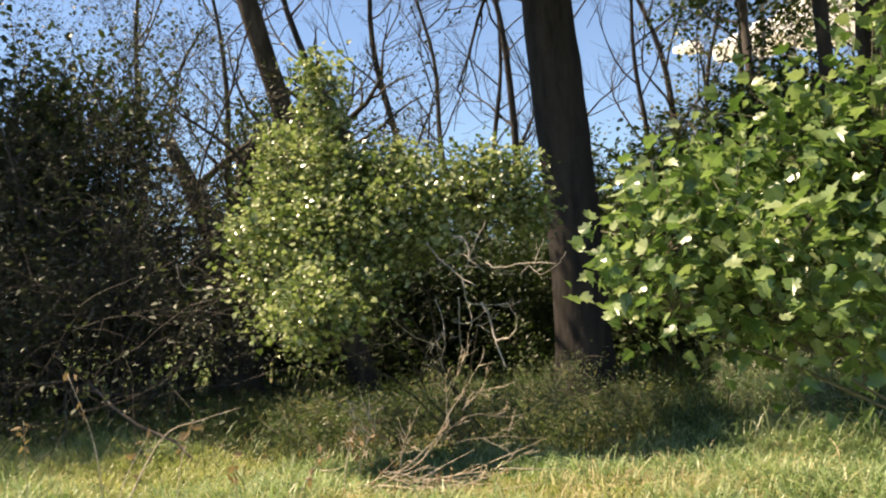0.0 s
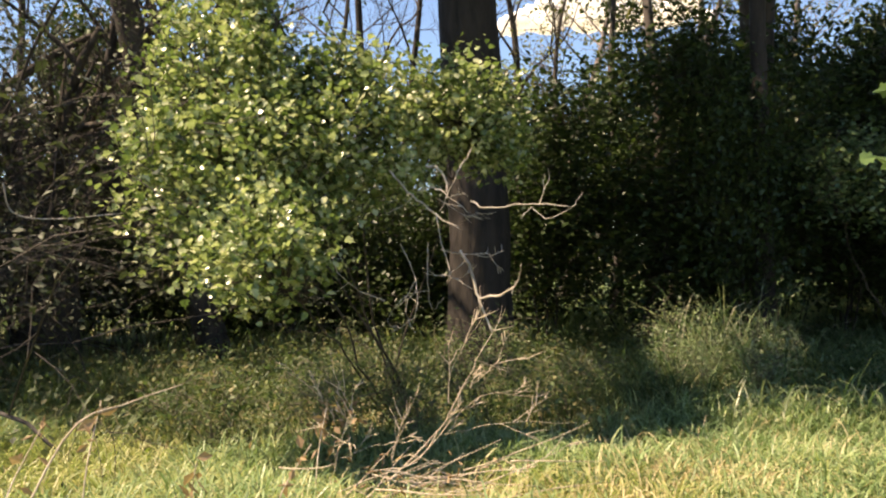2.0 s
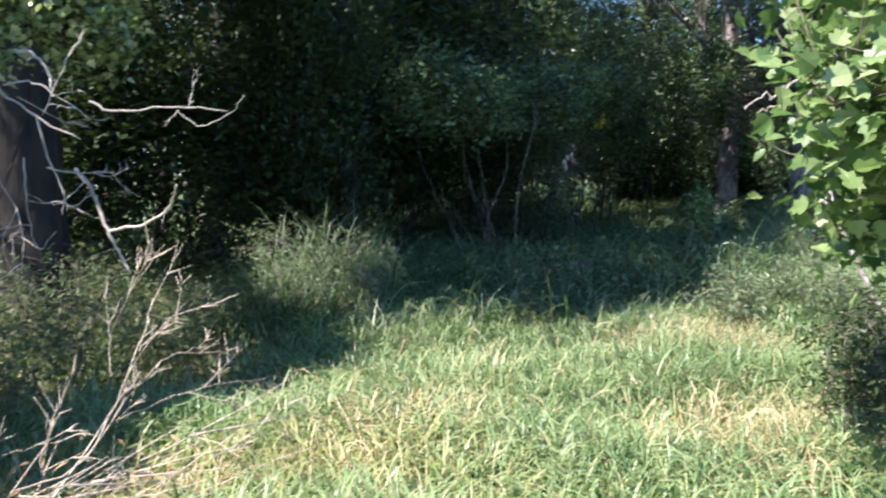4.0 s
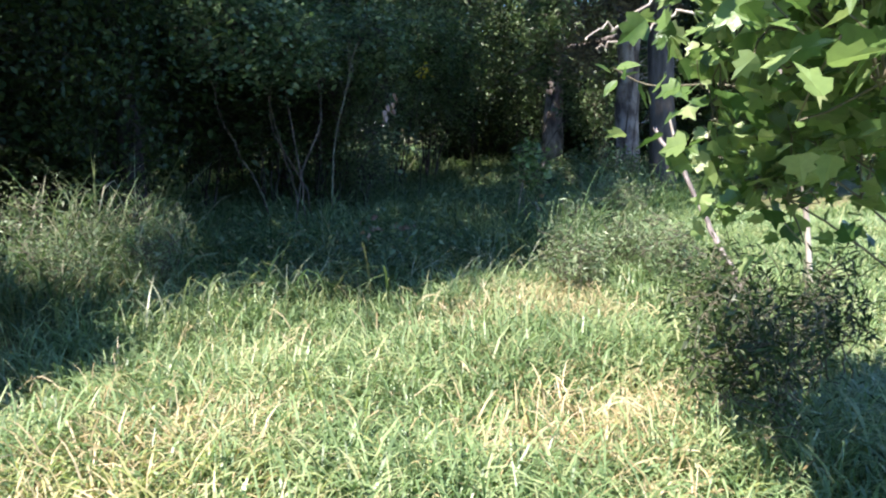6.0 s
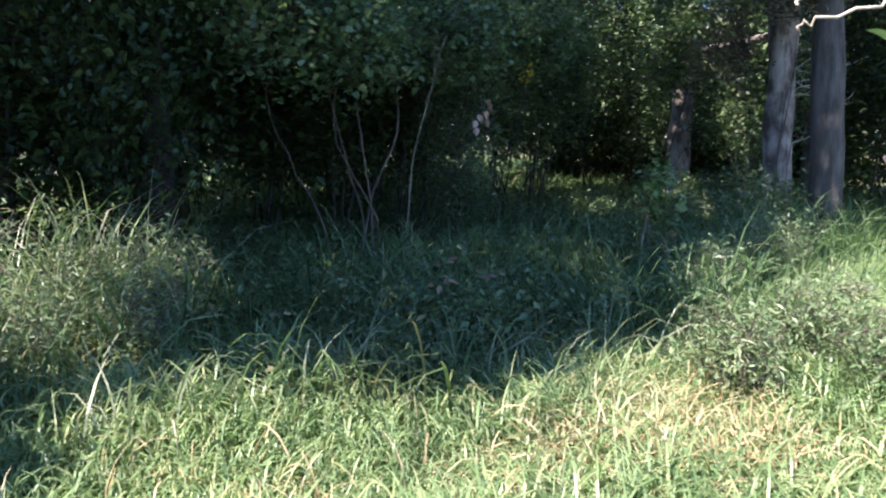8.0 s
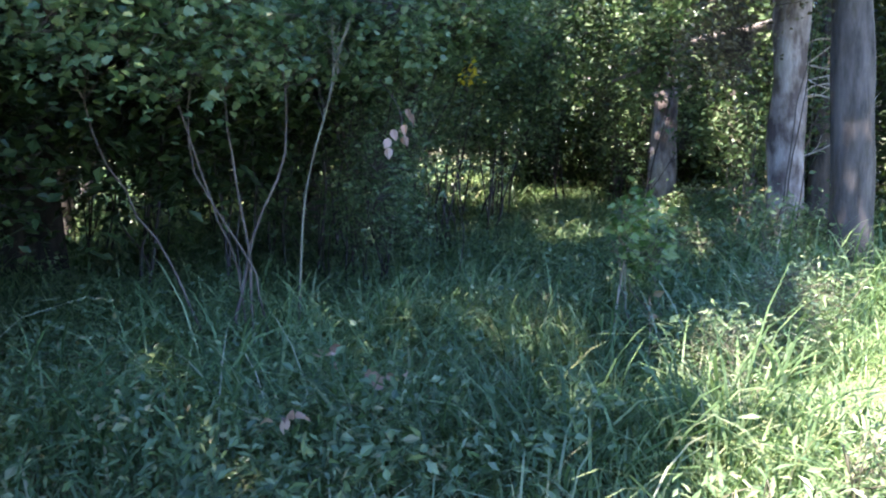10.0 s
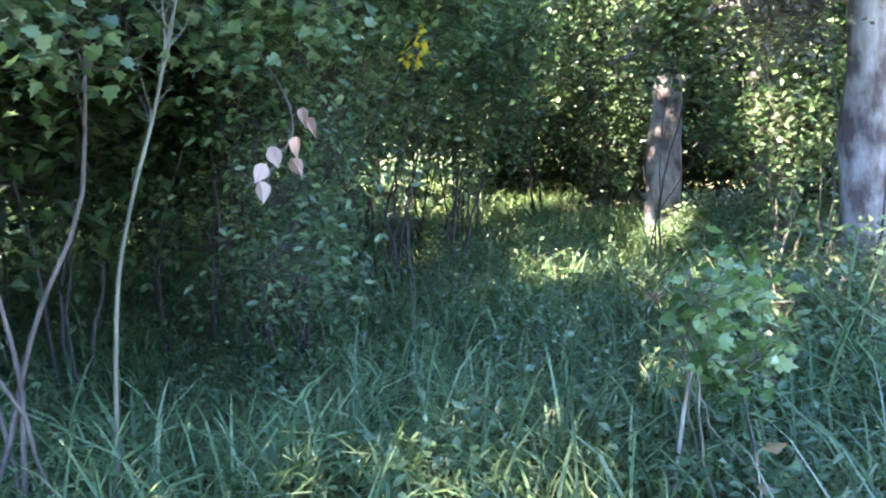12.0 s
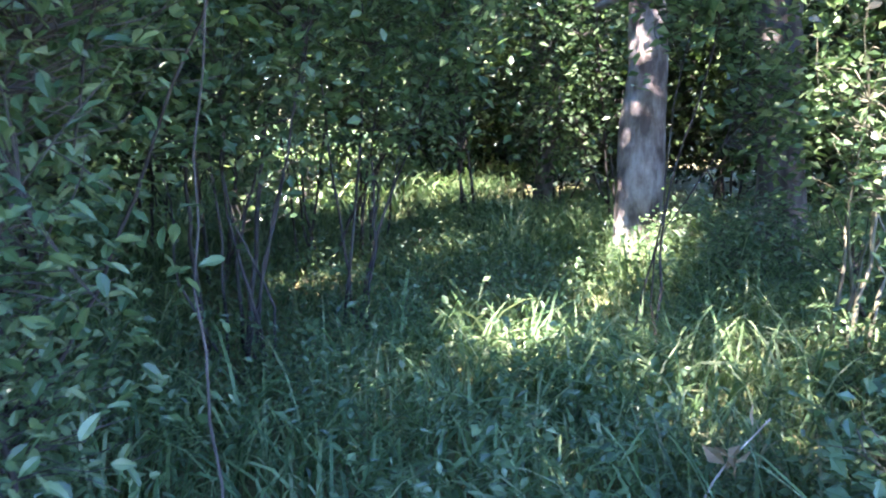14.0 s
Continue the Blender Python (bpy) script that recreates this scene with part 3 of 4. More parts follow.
# bare trees against the sky
for x, y, lx, ly, r, hgt in ((-0.7, 24.0, -0.08, -0.16, 0.13, 13), (2.4, 26.0, -0.12, -0.15, 0.15, 15), (1.5, 25.6, -0.02, 0.0, 0.1, 13), (2.7, 23.6, -0.02, -0.1, 0.11, 13), (8.2, 28.3, -0.28, -0.14, 0.17, 14),
                             (-0.5, 23.0, -0.32, -0.13, 0.14, 14), (1.0, 28.5, -0.18, 0, 0.12, 15), (6.4, 25.5, 0.1, 0, 0.1, 12), (4.6, 25.0, 0.06, 0, 0.11, 13), (-4.5, 24.0, -0.15, 0, 0.13, 12), (-7.5, 22.0, 0.1, 0, 0.13, 11)):
    path = [(x + lx * z + 0.25 * math.sin(z * 0.7 + x), y + ly * z, z) for z in np.linspace(-0.1, hgt, 6)]
    tree("bare_tree", "slender bare tree with thin dark branches", path, np.linspace(r, 0.02, 6), BARK_DARK, 12, 3.2, (6, 5), 0, start=0.22, group="bare trees behind the thicket", up=0.9, angle=0.65, sides=8)
for x, y, hgt in ((7.6, 27.5, 11), (10.2, 27.0, 12), (12.5, 26, 12), (9.0, 24.0, 10)):
    path = [(x + 0.12 * z + 0.3 * math.sin(z), y - 0.1 * z, z) for z in np.linspace(-0.1, hgt, 6)]
    tree("olive_tree", "pale-trunked tree with thin olive leaves", path, np.linspace(0.17, 0.03, 6), BARK_PALE, 12, 3.0, (6, 5), 1500, 0.13, LEAF_OLIVE, 0.4, group="olive trees beyond the wood edge", up=0.8, sides=8, spread=0.25)

# Trees added beyond the view so that their crowns shade the thicket.
for x, y in ((-10.8, 13.6), (-11.2, 16.2), (-10.2, 18.8), (-12.5, 20.5)):
    path = [(x + 0.1 * math.sin(z), y, z) for z in np.linspace(-0.1, 9.5, 6)]
    tree("side_tree", "leafy tree added out of view to shade the thicket", path, np.linspace(0.2, 0.04, 6), BARK_DARK, 13, 2.8, (7, 5), 6500, 0.16, LEAF_SHADED, 0.2, group="leafy trees beside the thicket", sides=8, spread=0.3)
tree("edge_tree", "slim shade-darkened tree at the wood edge with unseen shading limbs", [(5.25, 14.1, -0.1), (5.2, 14.1, 2.5), (5.1, 14.0, 5), (5.0, 13.8, 8.5)], [0.12, 0.1, 0.09, 0.04], BARK_SHADED, 12, 4.4, (7, 6), 4500, 0.15, LEAF_SHADED, 0.82, sides=10, spread=0.3, up=0.3, keep=crown_filter)
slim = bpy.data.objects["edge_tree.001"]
# Wide unseen limbs and leaves, added to shade the wood floor.
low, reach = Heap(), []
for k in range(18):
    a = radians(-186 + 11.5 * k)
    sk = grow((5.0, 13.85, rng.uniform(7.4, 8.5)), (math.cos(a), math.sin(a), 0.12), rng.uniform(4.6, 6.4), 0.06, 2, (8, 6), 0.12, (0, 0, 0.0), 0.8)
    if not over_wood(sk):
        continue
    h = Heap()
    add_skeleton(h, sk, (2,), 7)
    part("limb", h, BARK_SHADED, slim, smooth=True)
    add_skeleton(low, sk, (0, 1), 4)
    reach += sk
part("twig_tangle", low, BARK_SHADED, slim, smooth=True, kind="stuff")
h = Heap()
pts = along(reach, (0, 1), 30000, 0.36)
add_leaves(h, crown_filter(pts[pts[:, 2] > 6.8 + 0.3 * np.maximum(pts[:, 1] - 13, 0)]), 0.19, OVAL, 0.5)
part("crown", h, LEAF_SHADED, slim, kind="stuff")
# light-leaved shrub; the palest leaf tones stand in for sunlit leaves
light = bush("light_shrub", "green leafy shrub toned pale as if sunlit, with bleached dead twigs", (0.6, 12.5, -0.05),
     [((-0.77, 11.1, 1.97), (0.92, 0.7, 0.76)), ((-0.85, 11.5, 2.7), (0.6, 0.6, 0.8)), ((0.0, 11.35, 2.5), (0.85, 0.55, 0.55)), ((0.88, 11.45, 2.55), (0.62, 0.45, 0.46)), ((-0.65, 10.3, 1.45), (0.45, 0.4, 0.36)), ((-0.7, 11.5, 3.6), (0.3, 0.3, 0.5)), ((0.1, 11.4, 2.1), (0.55, 0.4, 0.26)), ((1.2, 11.6, 2.25), (0.33, 0.3, 0.2))],
     1250, 19, 0.049, LEAF_LIGHT, BARK_DARK, LOBED, 6, 0.011, 0.075, 300, LEAF_LIGHT_ONE, (-0.75, 10.0, 1.8), 0.35, inner=0.8)
TWIGS = [
    ([(0.26, 11.00, 2.03), (0.40, 10.88, 1.84), (0.52, 10.78, 1.73), (0.68, 10.66, 1.60)], 0.012),
    ([(0.45, 10.98, 1.89), (0.57, 10.90, 1.90), (0.69, 10.81, 1.80), (0.77, 10.74, 1.72)], 0.007),
    ([(0.77, 10.75, 1.80), (0.89, 10.66, 1.75), (1.13, 10.50, 1.77), (1.34, 10.36, 1.74)], 0.010),
    ([(1.13, 10.50, 1.75), (1.22, 10.43, 1.67), (1.35, 10.35, 1.74), (1.42, 10.32, 1.83)], 0.005),
    ([(0.72, 10.85, 1.47), (0.78, 10.79, 1.35), (0.82, 10.74, 1.16), (0.86, 10.70, 1.03), (0.90, 10.66, 0.92)], 0.017),
    ([(0.83, 10.73, 1.14), (0.95, 10.54, 1.18), (1.00, 10.40, 1.27), (0.99, 10.30, 1.37)], 0.012),
    ([(0.56, 10.88, 1.73), (0.59, 10.83, 1.52), (0.63, 10.78, 1.35), (0.61, 10.77, 1.23)], 0.007),
    ([(0.53, 10.99, 1.52), (0.52, 10.97, 1.29), (0.54, 10.91, 1.06), (0.61, 10.88, 1.14)], 0.006),
    ([(0.80, 10.79, 2.16), (0.70, 10.82, 1.99), (0.59, 10.86, 1.73)], 0.008),
    ([(0.51, 10.96, 2.06), (0.58, 10.91, 2.04), (0.63, 10.87, 1.95), (0.64, 10.85, 1.86)], 0.016),
    ([(0.67, 10.86, 1.28), (0.75, 10.80, 1.23), (0.80, 10.76, 1.20)], 0.005),
]
tangle = Heap()
for line, r in TWIGS:
    h = Heap()
    n = len(line) * 4
    h.add(*tube(spline(line, n) + rng.normal(0, 0.004, (n, 3)), np.linspace(r * 0.72, r * 0.3, n), 6))
    for _ in range(1):
        q = spline(line, n)[rng.integers(n)]
        sk = grow(q, rng.normal(0, 1, 3), rng.uniform(0.08, 0.3), 0.0035, 1, (2,), 0.25)
        add_skeleton(tangle, sk, (0, 1), 4)
    part("dead_branch", h, DEAD_WOOD, light, "bleached dead branch" if r > 0.009 else "", smooth=True)
h = tangle
for _ in range(5):
    q = np.array([rng.uniform(0.1, 1.0), rng.uniform(10.8, 11.6), rng.uniform(1.0, 2.2)])
    add_skeleton(h, grow(q, (rng.normal(0, 1), rng.normal(0, 0.6), rng.normal(-0.2, 0.6)), rng.uniform(0.4, 0.9), 0.005, 2, (3, 3), 0.25), (0, 1, 2), 4)
part("dead_twig_tangle", h, DEAD_WOOD, light, "tangle of dead twigs", smooth=True, kind="stuff")

# near shrub that the walk passes on its right-hand side
bush("fresh_shrub", "bright green broad-leaved shrub at the meadow's edge", (3.4, 6.4, -0.05),
     [((1.55, 7.2, 1.66), (0.42, 0.28, 0.42)), ((2.2, 7.35, 1.9), (0.6, 0.4, 0.55)), ((3.0, 7.0, 2.3), (0.7, 0.6, 1.0)), ((3.2, 7.35, 1.4), (0.5, 0.35, 0.45)),
      ((2.61, 7.66, 1.34), (0.22, 0.2, 0.3)), ((2.64, 7.55, 1.13), (0.2, 0.16, 0.2)), ((2.0, 7.0, 1.5), (0.6, 0.4, 0.4))],
     800, 10, 0.066, LEAF_NEAR, STEM_GREEN, LOBED, 8, 0.011, 0.085, 300, LEAF_NEAR_ONE, (2.4, 7.8, 1.5), 0.25, inner=0.75, single_size=0.08)
fresh = bpy.data.objects["fresh_shrub"]
sprig = spline([(2.9, 7.4, 1.3), (3.05, 7.8, 1.42), (3.2, 8.15, 1.44), (3.38, 8.38, 1.53)], 14)
h = Heap()
h.add(*tube(sprig, np.linspace(0.006, 0.0025, 14), 5))
part("twig", h, STEM_GREEN, fresh, smooth=True)
for k in (5, 7, 8, 9, 10, 11, 12, 13, 13, 12):
    h = Heap()
    add_leaves(h, np.zeros((1, 3)), rng.uniform(0.075, 0.105), OVATE if k > 9 else LOBED, 0.2, 0.2)
    o = part("leaf", h, LEAF_NEAR_ONE, fresh)
    o.location = sprig[k] + rng.normal(0, 0.02, 3)
NEAR_BRANCH = [(4.99, 8.18, 0.28), (5.06, 8.32, 0.49), (5.14, 8.44, 0.67), (5.22, 8.60, 0.94), (5.27, 8.81, 1.25)]
NEAR_FORK = [(5.28, 8.60, 0.92), (5.28, 8.67, 1.13), (5.29, 8.72, 1.31)]
e = thing("dead_sapling", "bleached bare broken sapling leaning out of the weeds", "sapling")
h = Heap()
h.add(*tube(spline([(4.9, 8.0, -0.05)] + NEAR_BRANCH, 18) + rng.normal(0, 0.006, (18, 3)), np.linspace(0.024, 0.012, 18), 7))
part("stem", h, BARK_PALE, e, smooth=True)
h = Heap()
h.add(*tube(spline(NEAR_FORK, 9), np.linspace(0.014, 0.008, 9), 6))
part("fork", h, DEAD_WOOD, e, smooth=True)
e = thing("dead_sapling", "white bare crooked dead sapling with drooping branches", "sapling")
h = Heap()
h.add(*tube(spline([(5.9, 7.9, -0.05), (5.85, 8.0, 1.0), (5.7, 8.2, 1.9), (5.6, 8.3, 2.5)], 16), np.linspace(0.022, 0.01, 16), 7))
part("stem", h, DEAD_WOOD, e, smooth=True)
for line in ([(5.7, 8.25, 2.0), (5.4, 8.7, 1.98), (5.25, 8.85, 1.86), (5.05, 9.05, 1.78), (5.0, 9.1, 1.74)], [(5.62, 8.3, 2.3), (5.2, 8.7, 2.1), (4.75, 8.85, 1.86), (4.62, 8.9, 1.84), (4.35, 8.91, 1.75)]):
    h = Heap()
    h.add(*tube(spline(line, 18) + rng.normal(0, 0.016, (18, 3)), np.linspace(0.01, 0.005, 18), 6))
    part("branch", h, DEAD_WOOD, e, smooth=True)

# grey twiggy thicket, bark and leaves darkened to stand in for deep shade
for x, y, s in ((-4.3, 14.6, 1.0), (-6.2, 15.2, 1.1), (-7.8, 15.5, 1.25), (-5.2, 16.6, 1.55), (-6.6, 15.6, 1.5), (-4.4, 18.6, 1.6), (-8.6, 17.4, 1.7), (-5.6, 14.9, 2.2), (-5.0, 16.2, 2.0), (-7.4, 15.3, 2.3), (-9.2, 15.8, 2.2), (-6.4, 16.4, 2.3), (-4.6, 17.2, 1.9), (-5.4, 16.6, 2.1), (-6.6, 17.8, 2.5)):
    e = thing("thicket_shrub", "twiggy thicket shrub with few small leaves, shade put into its colours", "shrub", group="twiggy thicket")
    tw, sk_all = Heap(), []
    for i in range(7):
        a = rng.uniform(0, 6.28)
        sk = grow((x + 0.2 * math.cos(a), y + 0.2 * math.sin(a), -0.05), (0.45 * math.cos(a), 0.45 * math.sin(a), 1), rng.uniform(2.2, 3.6) * s, 0.03, 3, (6, 5, 5), 0.2, (0, 0, -0.01), 0.85, 0.6, 0.2)
        h = Heap()
        add_skeleton(h, sk, (3,), 6)
        part("stem", h, BARK_SHADED_TWIG, e, smooth=True)
        add_skeleton(tw, sk, (0, 1, 2), 3)
        sk_all += sk
    part("twig_tangle", tw, BARK_SHADED_TWIG, e, smooth=True, kind="stuff")
    h = Heap()
    add_leaves(h, along(sk_all, (0, 1), 3600, 0.07), 0.065, OVAL)
    part("foliage", h, LEAF_SHADED_GREY, e, kind="stuff")
LEFT_TWIG = [(-2.84, 13.26, 2.11), (-2.76, 13.27, 1.85), (-2.41, 13.22, 1.79), (-1.82, 13.13, 1.84)]
e = thing("hanging_twig", "long curved pale twig hanging by the thicket", "branch")
h = Heap()
h.add(*tube(spline(LEFT_TWIG, 16), np.linspace(0.009, 0.005, 16), 5))
part("stem", h, DEAD_WOOD, e, smooth=True)


# tall bushes of the wood's edge and understorey, leaf colour darkened as by shade
def wood_bush(base, top, width, label, mat=LEAF_SHADED, clumps=520, per=13, size=0.11, bottom=0.9, group="dark bushes of the wood", shape=OVAL):
    x, y = base
    mid, half = (top + bottom) / 2, (top - bottom) / 2
    blobs = [((x + rng.normal(0, width * 0.35), y + rng.normal(0, width * 0.35), bottom + half * 2 * f), (width * w, width * w, half * 0.45)) for f, w in ((0.18, 0.75), (0.4, 1.0), (0.62, 0.95), (0.85, 0.7))]
    return bush("wood_bush", label, (x, y, -0.05), blobs, clumps, per, size, mat, BARK_SHADED_TWIG, shape, 4, 0.016, 0.19, group=group)


DARK = "tall green bush, shade of the wood put into its dark leaves"
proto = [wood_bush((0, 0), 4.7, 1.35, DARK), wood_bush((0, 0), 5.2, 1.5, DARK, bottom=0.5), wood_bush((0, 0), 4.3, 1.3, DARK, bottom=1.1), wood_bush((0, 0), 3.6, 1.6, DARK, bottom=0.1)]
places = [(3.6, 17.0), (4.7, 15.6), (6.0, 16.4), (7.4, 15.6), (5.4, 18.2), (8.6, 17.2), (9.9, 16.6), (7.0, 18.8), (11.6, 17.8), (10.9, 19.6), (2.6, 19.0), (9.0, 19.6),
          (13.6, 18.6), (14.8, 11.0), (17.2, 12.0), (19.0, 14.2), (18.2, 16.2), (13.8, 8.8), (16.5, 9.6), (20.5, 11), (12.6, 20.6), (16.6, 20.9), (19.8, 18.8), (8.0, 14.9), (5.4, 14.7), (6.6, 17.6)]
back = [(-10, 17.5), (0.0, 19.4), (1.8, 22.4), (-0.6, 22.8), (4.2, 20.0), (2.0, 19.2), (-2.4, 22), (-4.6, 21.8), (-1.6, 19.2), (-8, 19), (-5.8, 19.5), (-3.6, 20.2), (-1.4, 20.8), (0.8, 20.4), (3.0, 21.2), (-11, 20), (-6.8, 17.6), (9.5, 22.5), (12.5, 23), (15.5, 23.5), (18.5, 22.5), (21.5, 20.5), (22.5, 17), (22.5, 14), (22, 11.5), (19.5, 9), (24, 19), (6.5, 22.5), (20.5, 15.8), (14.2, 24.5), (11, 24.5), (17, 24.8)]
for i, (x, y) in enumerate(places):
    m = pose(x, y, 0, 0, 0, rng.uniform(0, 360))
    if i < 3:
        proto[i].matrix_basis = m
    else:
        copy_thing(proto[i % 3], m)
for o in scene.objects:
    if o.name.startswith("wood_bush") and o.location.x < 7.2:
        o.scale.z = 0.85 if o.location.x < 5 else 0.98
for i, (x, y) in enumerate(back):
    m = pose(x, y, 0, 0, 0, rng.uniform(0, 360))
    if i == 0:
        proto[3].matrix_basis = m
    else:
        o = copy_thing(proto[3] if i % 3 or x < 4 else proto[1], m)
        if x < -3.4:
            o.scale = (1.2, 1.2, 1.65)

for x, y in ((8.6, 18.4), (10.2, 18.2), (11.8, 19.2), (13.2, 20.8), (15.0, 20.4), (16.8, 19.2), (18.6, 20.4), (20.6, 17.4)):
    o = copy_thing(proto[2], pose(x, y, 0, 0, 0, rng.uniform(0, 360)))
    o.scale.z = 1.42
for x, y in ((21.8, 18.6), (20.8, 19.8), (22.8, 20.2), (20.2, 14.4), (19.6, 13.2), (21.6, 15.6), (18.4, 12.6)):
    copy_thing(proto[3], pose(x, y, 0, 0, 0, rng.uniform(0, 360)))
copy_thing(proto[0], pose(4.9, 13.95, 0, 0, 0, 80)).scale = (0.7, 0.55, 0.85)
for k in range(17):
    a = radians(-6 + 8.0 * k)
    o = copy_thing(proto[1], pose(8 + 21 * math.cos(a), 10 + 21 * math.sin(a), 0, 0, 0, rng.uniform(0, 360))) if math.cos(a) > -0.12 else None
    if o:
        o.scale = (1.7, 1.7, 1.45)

# tall trees, not seen themselves, added to roof the wood with shade
for x, y, hgt in ((9.4, 20.5, 9.5), (6.2, 20.5, 8.5), (11.7, 17.9, 9.5), (18.2, 16.3, 9.5), (14.2, 11.6, 9.0), (5.2, 16.9, 9.0), (17.0, 11.0, 9)):
    path = [(x + 0.1 * math.sin(z + x), y + 0.1 * math.cos(z * 0.8), z) for z in np.linspace(-0.1, hgt, 6)]
    tree("roof_tree", "slim grey tree added to roof the wood with shade", path, np.linspace(0.13, 0.03, 6), BARK_GREY, 10, 2.5, (6, 5), 5200, 0.14, LEAF_SHADED, 0.74 if x < 10 else 0.42, group="leafy trees of the wood", sides=8, spread=0.28, keep=lambda q: crown_filter(q, 2.0))

# young growth in the wood
bush("sapling_shrub", "young shrub with many thin stems in woodland shade", (6.8, 13.4, -0.05), [((6.6, 13.3, 2.15), (0.8, 0.6, 0.42)), ((7.3, 13.7, 2.35), (0.8, 0.6, 0.5)), ((6.0, 13.5, 2.35), (0.7, 0.6, 0.55))],
     560, 9, 0.062, LEAF_WOOD, BARK_TWIG, LOBED, 5, 0.013, 0.12, inner=0.65)
bush("sapling_shrub", "leafy sapling with dappled light on its small leaves", (9.2, 14.4, -0.05), [((8.8, 13.75, 1.5), (0.6, 0.4, 0.55)), ((9.1, 14.0, 2.25), (0.9, 0.6, 0.5)), ((9.5, 14.6, 2.2), (0.9, 0.7, 0.7)), ((8.55, 13.5, 0.95), (0.35, 0.25, 0.3)), ((9.2, 14.2, 0.8), (0.7, 0.5, 0.45))],
     700, 10, 0.055, LEAF_WOOD, BARK_SHADED_TWIG, OVATE, 7, 0.012, 0.12, inner=0.7)
bush("sapling_shrub", "overhanging dark green leafy sapling", (9.7, 15.3, -0.05), [((8.1, 13.3, 2.3), (0.7, 0.5, 0.45)), ((9.0, 13.6, 2.5), (0.7, 0.5, 0.4)), ((9.8, 13.5, 2.5), (0.7, 0.5, 0.4))],
     600, 10, 0.055, LEAF_WOOD, BARK_SHADED_TWIG, LOBED, 5, 0.012, 0.12, inner=0.6)
bush("sapling_shrub", "slim many-stemmed bush before the sunlit glade", (11.2, 15.2, -0.05), [((11.0, 15.2, 2.0), (0.9, 0.6, 0.7)), ((11.8, 15.3, 2.6), (0.9, 0.6, 0.7))],
     420, 9, 0.08, LEAF_WOOD, BARK_SHADED_TWIG, OVAL, 5, 0.013, 0.14)
bush("sapling_shrub", "small-leaved bush beside the pale trunk", (12.9, 12.2, -0.05), [((12.8, 12.1, 1.5), (0.5, 0.5, 0.7)), ((13.0, 12.3, 2.5), (0.6, 0.5, 0.6))],
     220, 9, 0.07, LEAF_WOOD, STEM_GREEN, OVAL, 6, 0.015, 0.13)
bush("seedling", "light green lobed seedling in woodland grass", (8.5, 11.2, -0.05), [((8.3, 11.25, 1.0), (0.22, 0.2, 0.2)), ((8.55, 11.25, 0.82), (0.26, 0.2, 0.22))],
     44, 5, 0.062, LEAF_NEAR, STEM_GREEN, LOBED, 4, 0.007, 0.05, category="seedling")
for x, y, top, w, bot in ((10.3, 15.9, 4.4, 1.0, 1.0), (11.5, 15.5, 4.6, 0.95, 1.25), (12.4, 15.2, 4.6, 0.65, 1.3), (13.3, 12.0, 4.2, 0.6, 0.5), (14.0, 16.4, 4.6, 0.9, 0.9), (9.3, 15.4, 4.2, 0.9, 0.4), (14.4, 10.0, 4.4, 1.0, 0.5), (16.9, 14.9, 4.4, 0.9, 0.8), (13.6, 16.6, 6.2, 0.9, 0.95), (15.0, 17.0, 6.4, 1.0, 1.0), (12.7, 16.9, 6.2, 0.9, 0.9), (16.4, 16.6, 6.0, 1.0, 1.0)):
    wood_bush((x, y), top, w, "leafy bush hanging over woodland grass", LEAF_WOOD, 430, 11, 0.08, bot, "leafy bushes before the glade")
bush("dry_leaved_bush", "bush of dull brown leaves before the grey trunk", (11.0, 11.2, -0.05), [((10.7, 10.9, 3.1), (0.8, 0.5, 0.4)), ((11.5, 11.0, 3.1), (0.8, 0.5, 0.4)), ((10.8, 10.8, 3.8), (1.0, 0.5, 0.5)), ((11.3, 11.9, 2.35), (0.45, 0.4, 0.5)), ((10.9, 11.7, 2.9), (0.5, 0.4, 0.35))],
     760, 9, 0.06, LEAF_DULL, BARK_SHADED_TWIG, OVAL, 4, 0.007, 0.13)
bush("hanging_foliage", "leafy spray hanging before the pale trunk", (12.9, 13.4, -0.05), [((12.3, 12.95, 2.55), (0.6, 0.4, 0.42)), ((12.9, 13.1, 3.1), (0.7, 0.5, 0.5)), ((12.95, 13.2, 2.25), (0.45, 0.35, 0.3)), ((13.3, 12.7, 1.6), (0.35, 0.35, 0.5))],
     420, 9, 0.08, LEAF_WOOD, BARK_SHADED_TWIG, OVAL, 3, 0.008, 0.13)
SHOOT = [(7.22, 13.17, 0.90), (7.31, 13.16, 1.30), (7.43, 13.11, 1.69), (7.52, 13.08, 2.03), (7.60, 13.04, 2.27)]
e = thing("bare_shoot", "thin pale bare shoot with forked twigs", "sapling")
h = Heap()
line = spline([(7.15, 13.2, -0.05)] + SHOOT, 20)
h.add(*tube(line, np.linspace(0.01, 0.005, 20), 6))
part("stem", h, STEM_GREEN, e, smooth=True)
h = Heap()
for k in (9, 11, 13, 14, 16, 17):
    add_skeleton(h, grow(line[k], (rng.normal(0, 0.6), rng.normal(0, 0.4), 1), 0.45, 0.005, 1, (2,), 0.1), (0, 1), 4)
part("twig_tangle", h, STEM_GREEN, e, smooth=True)

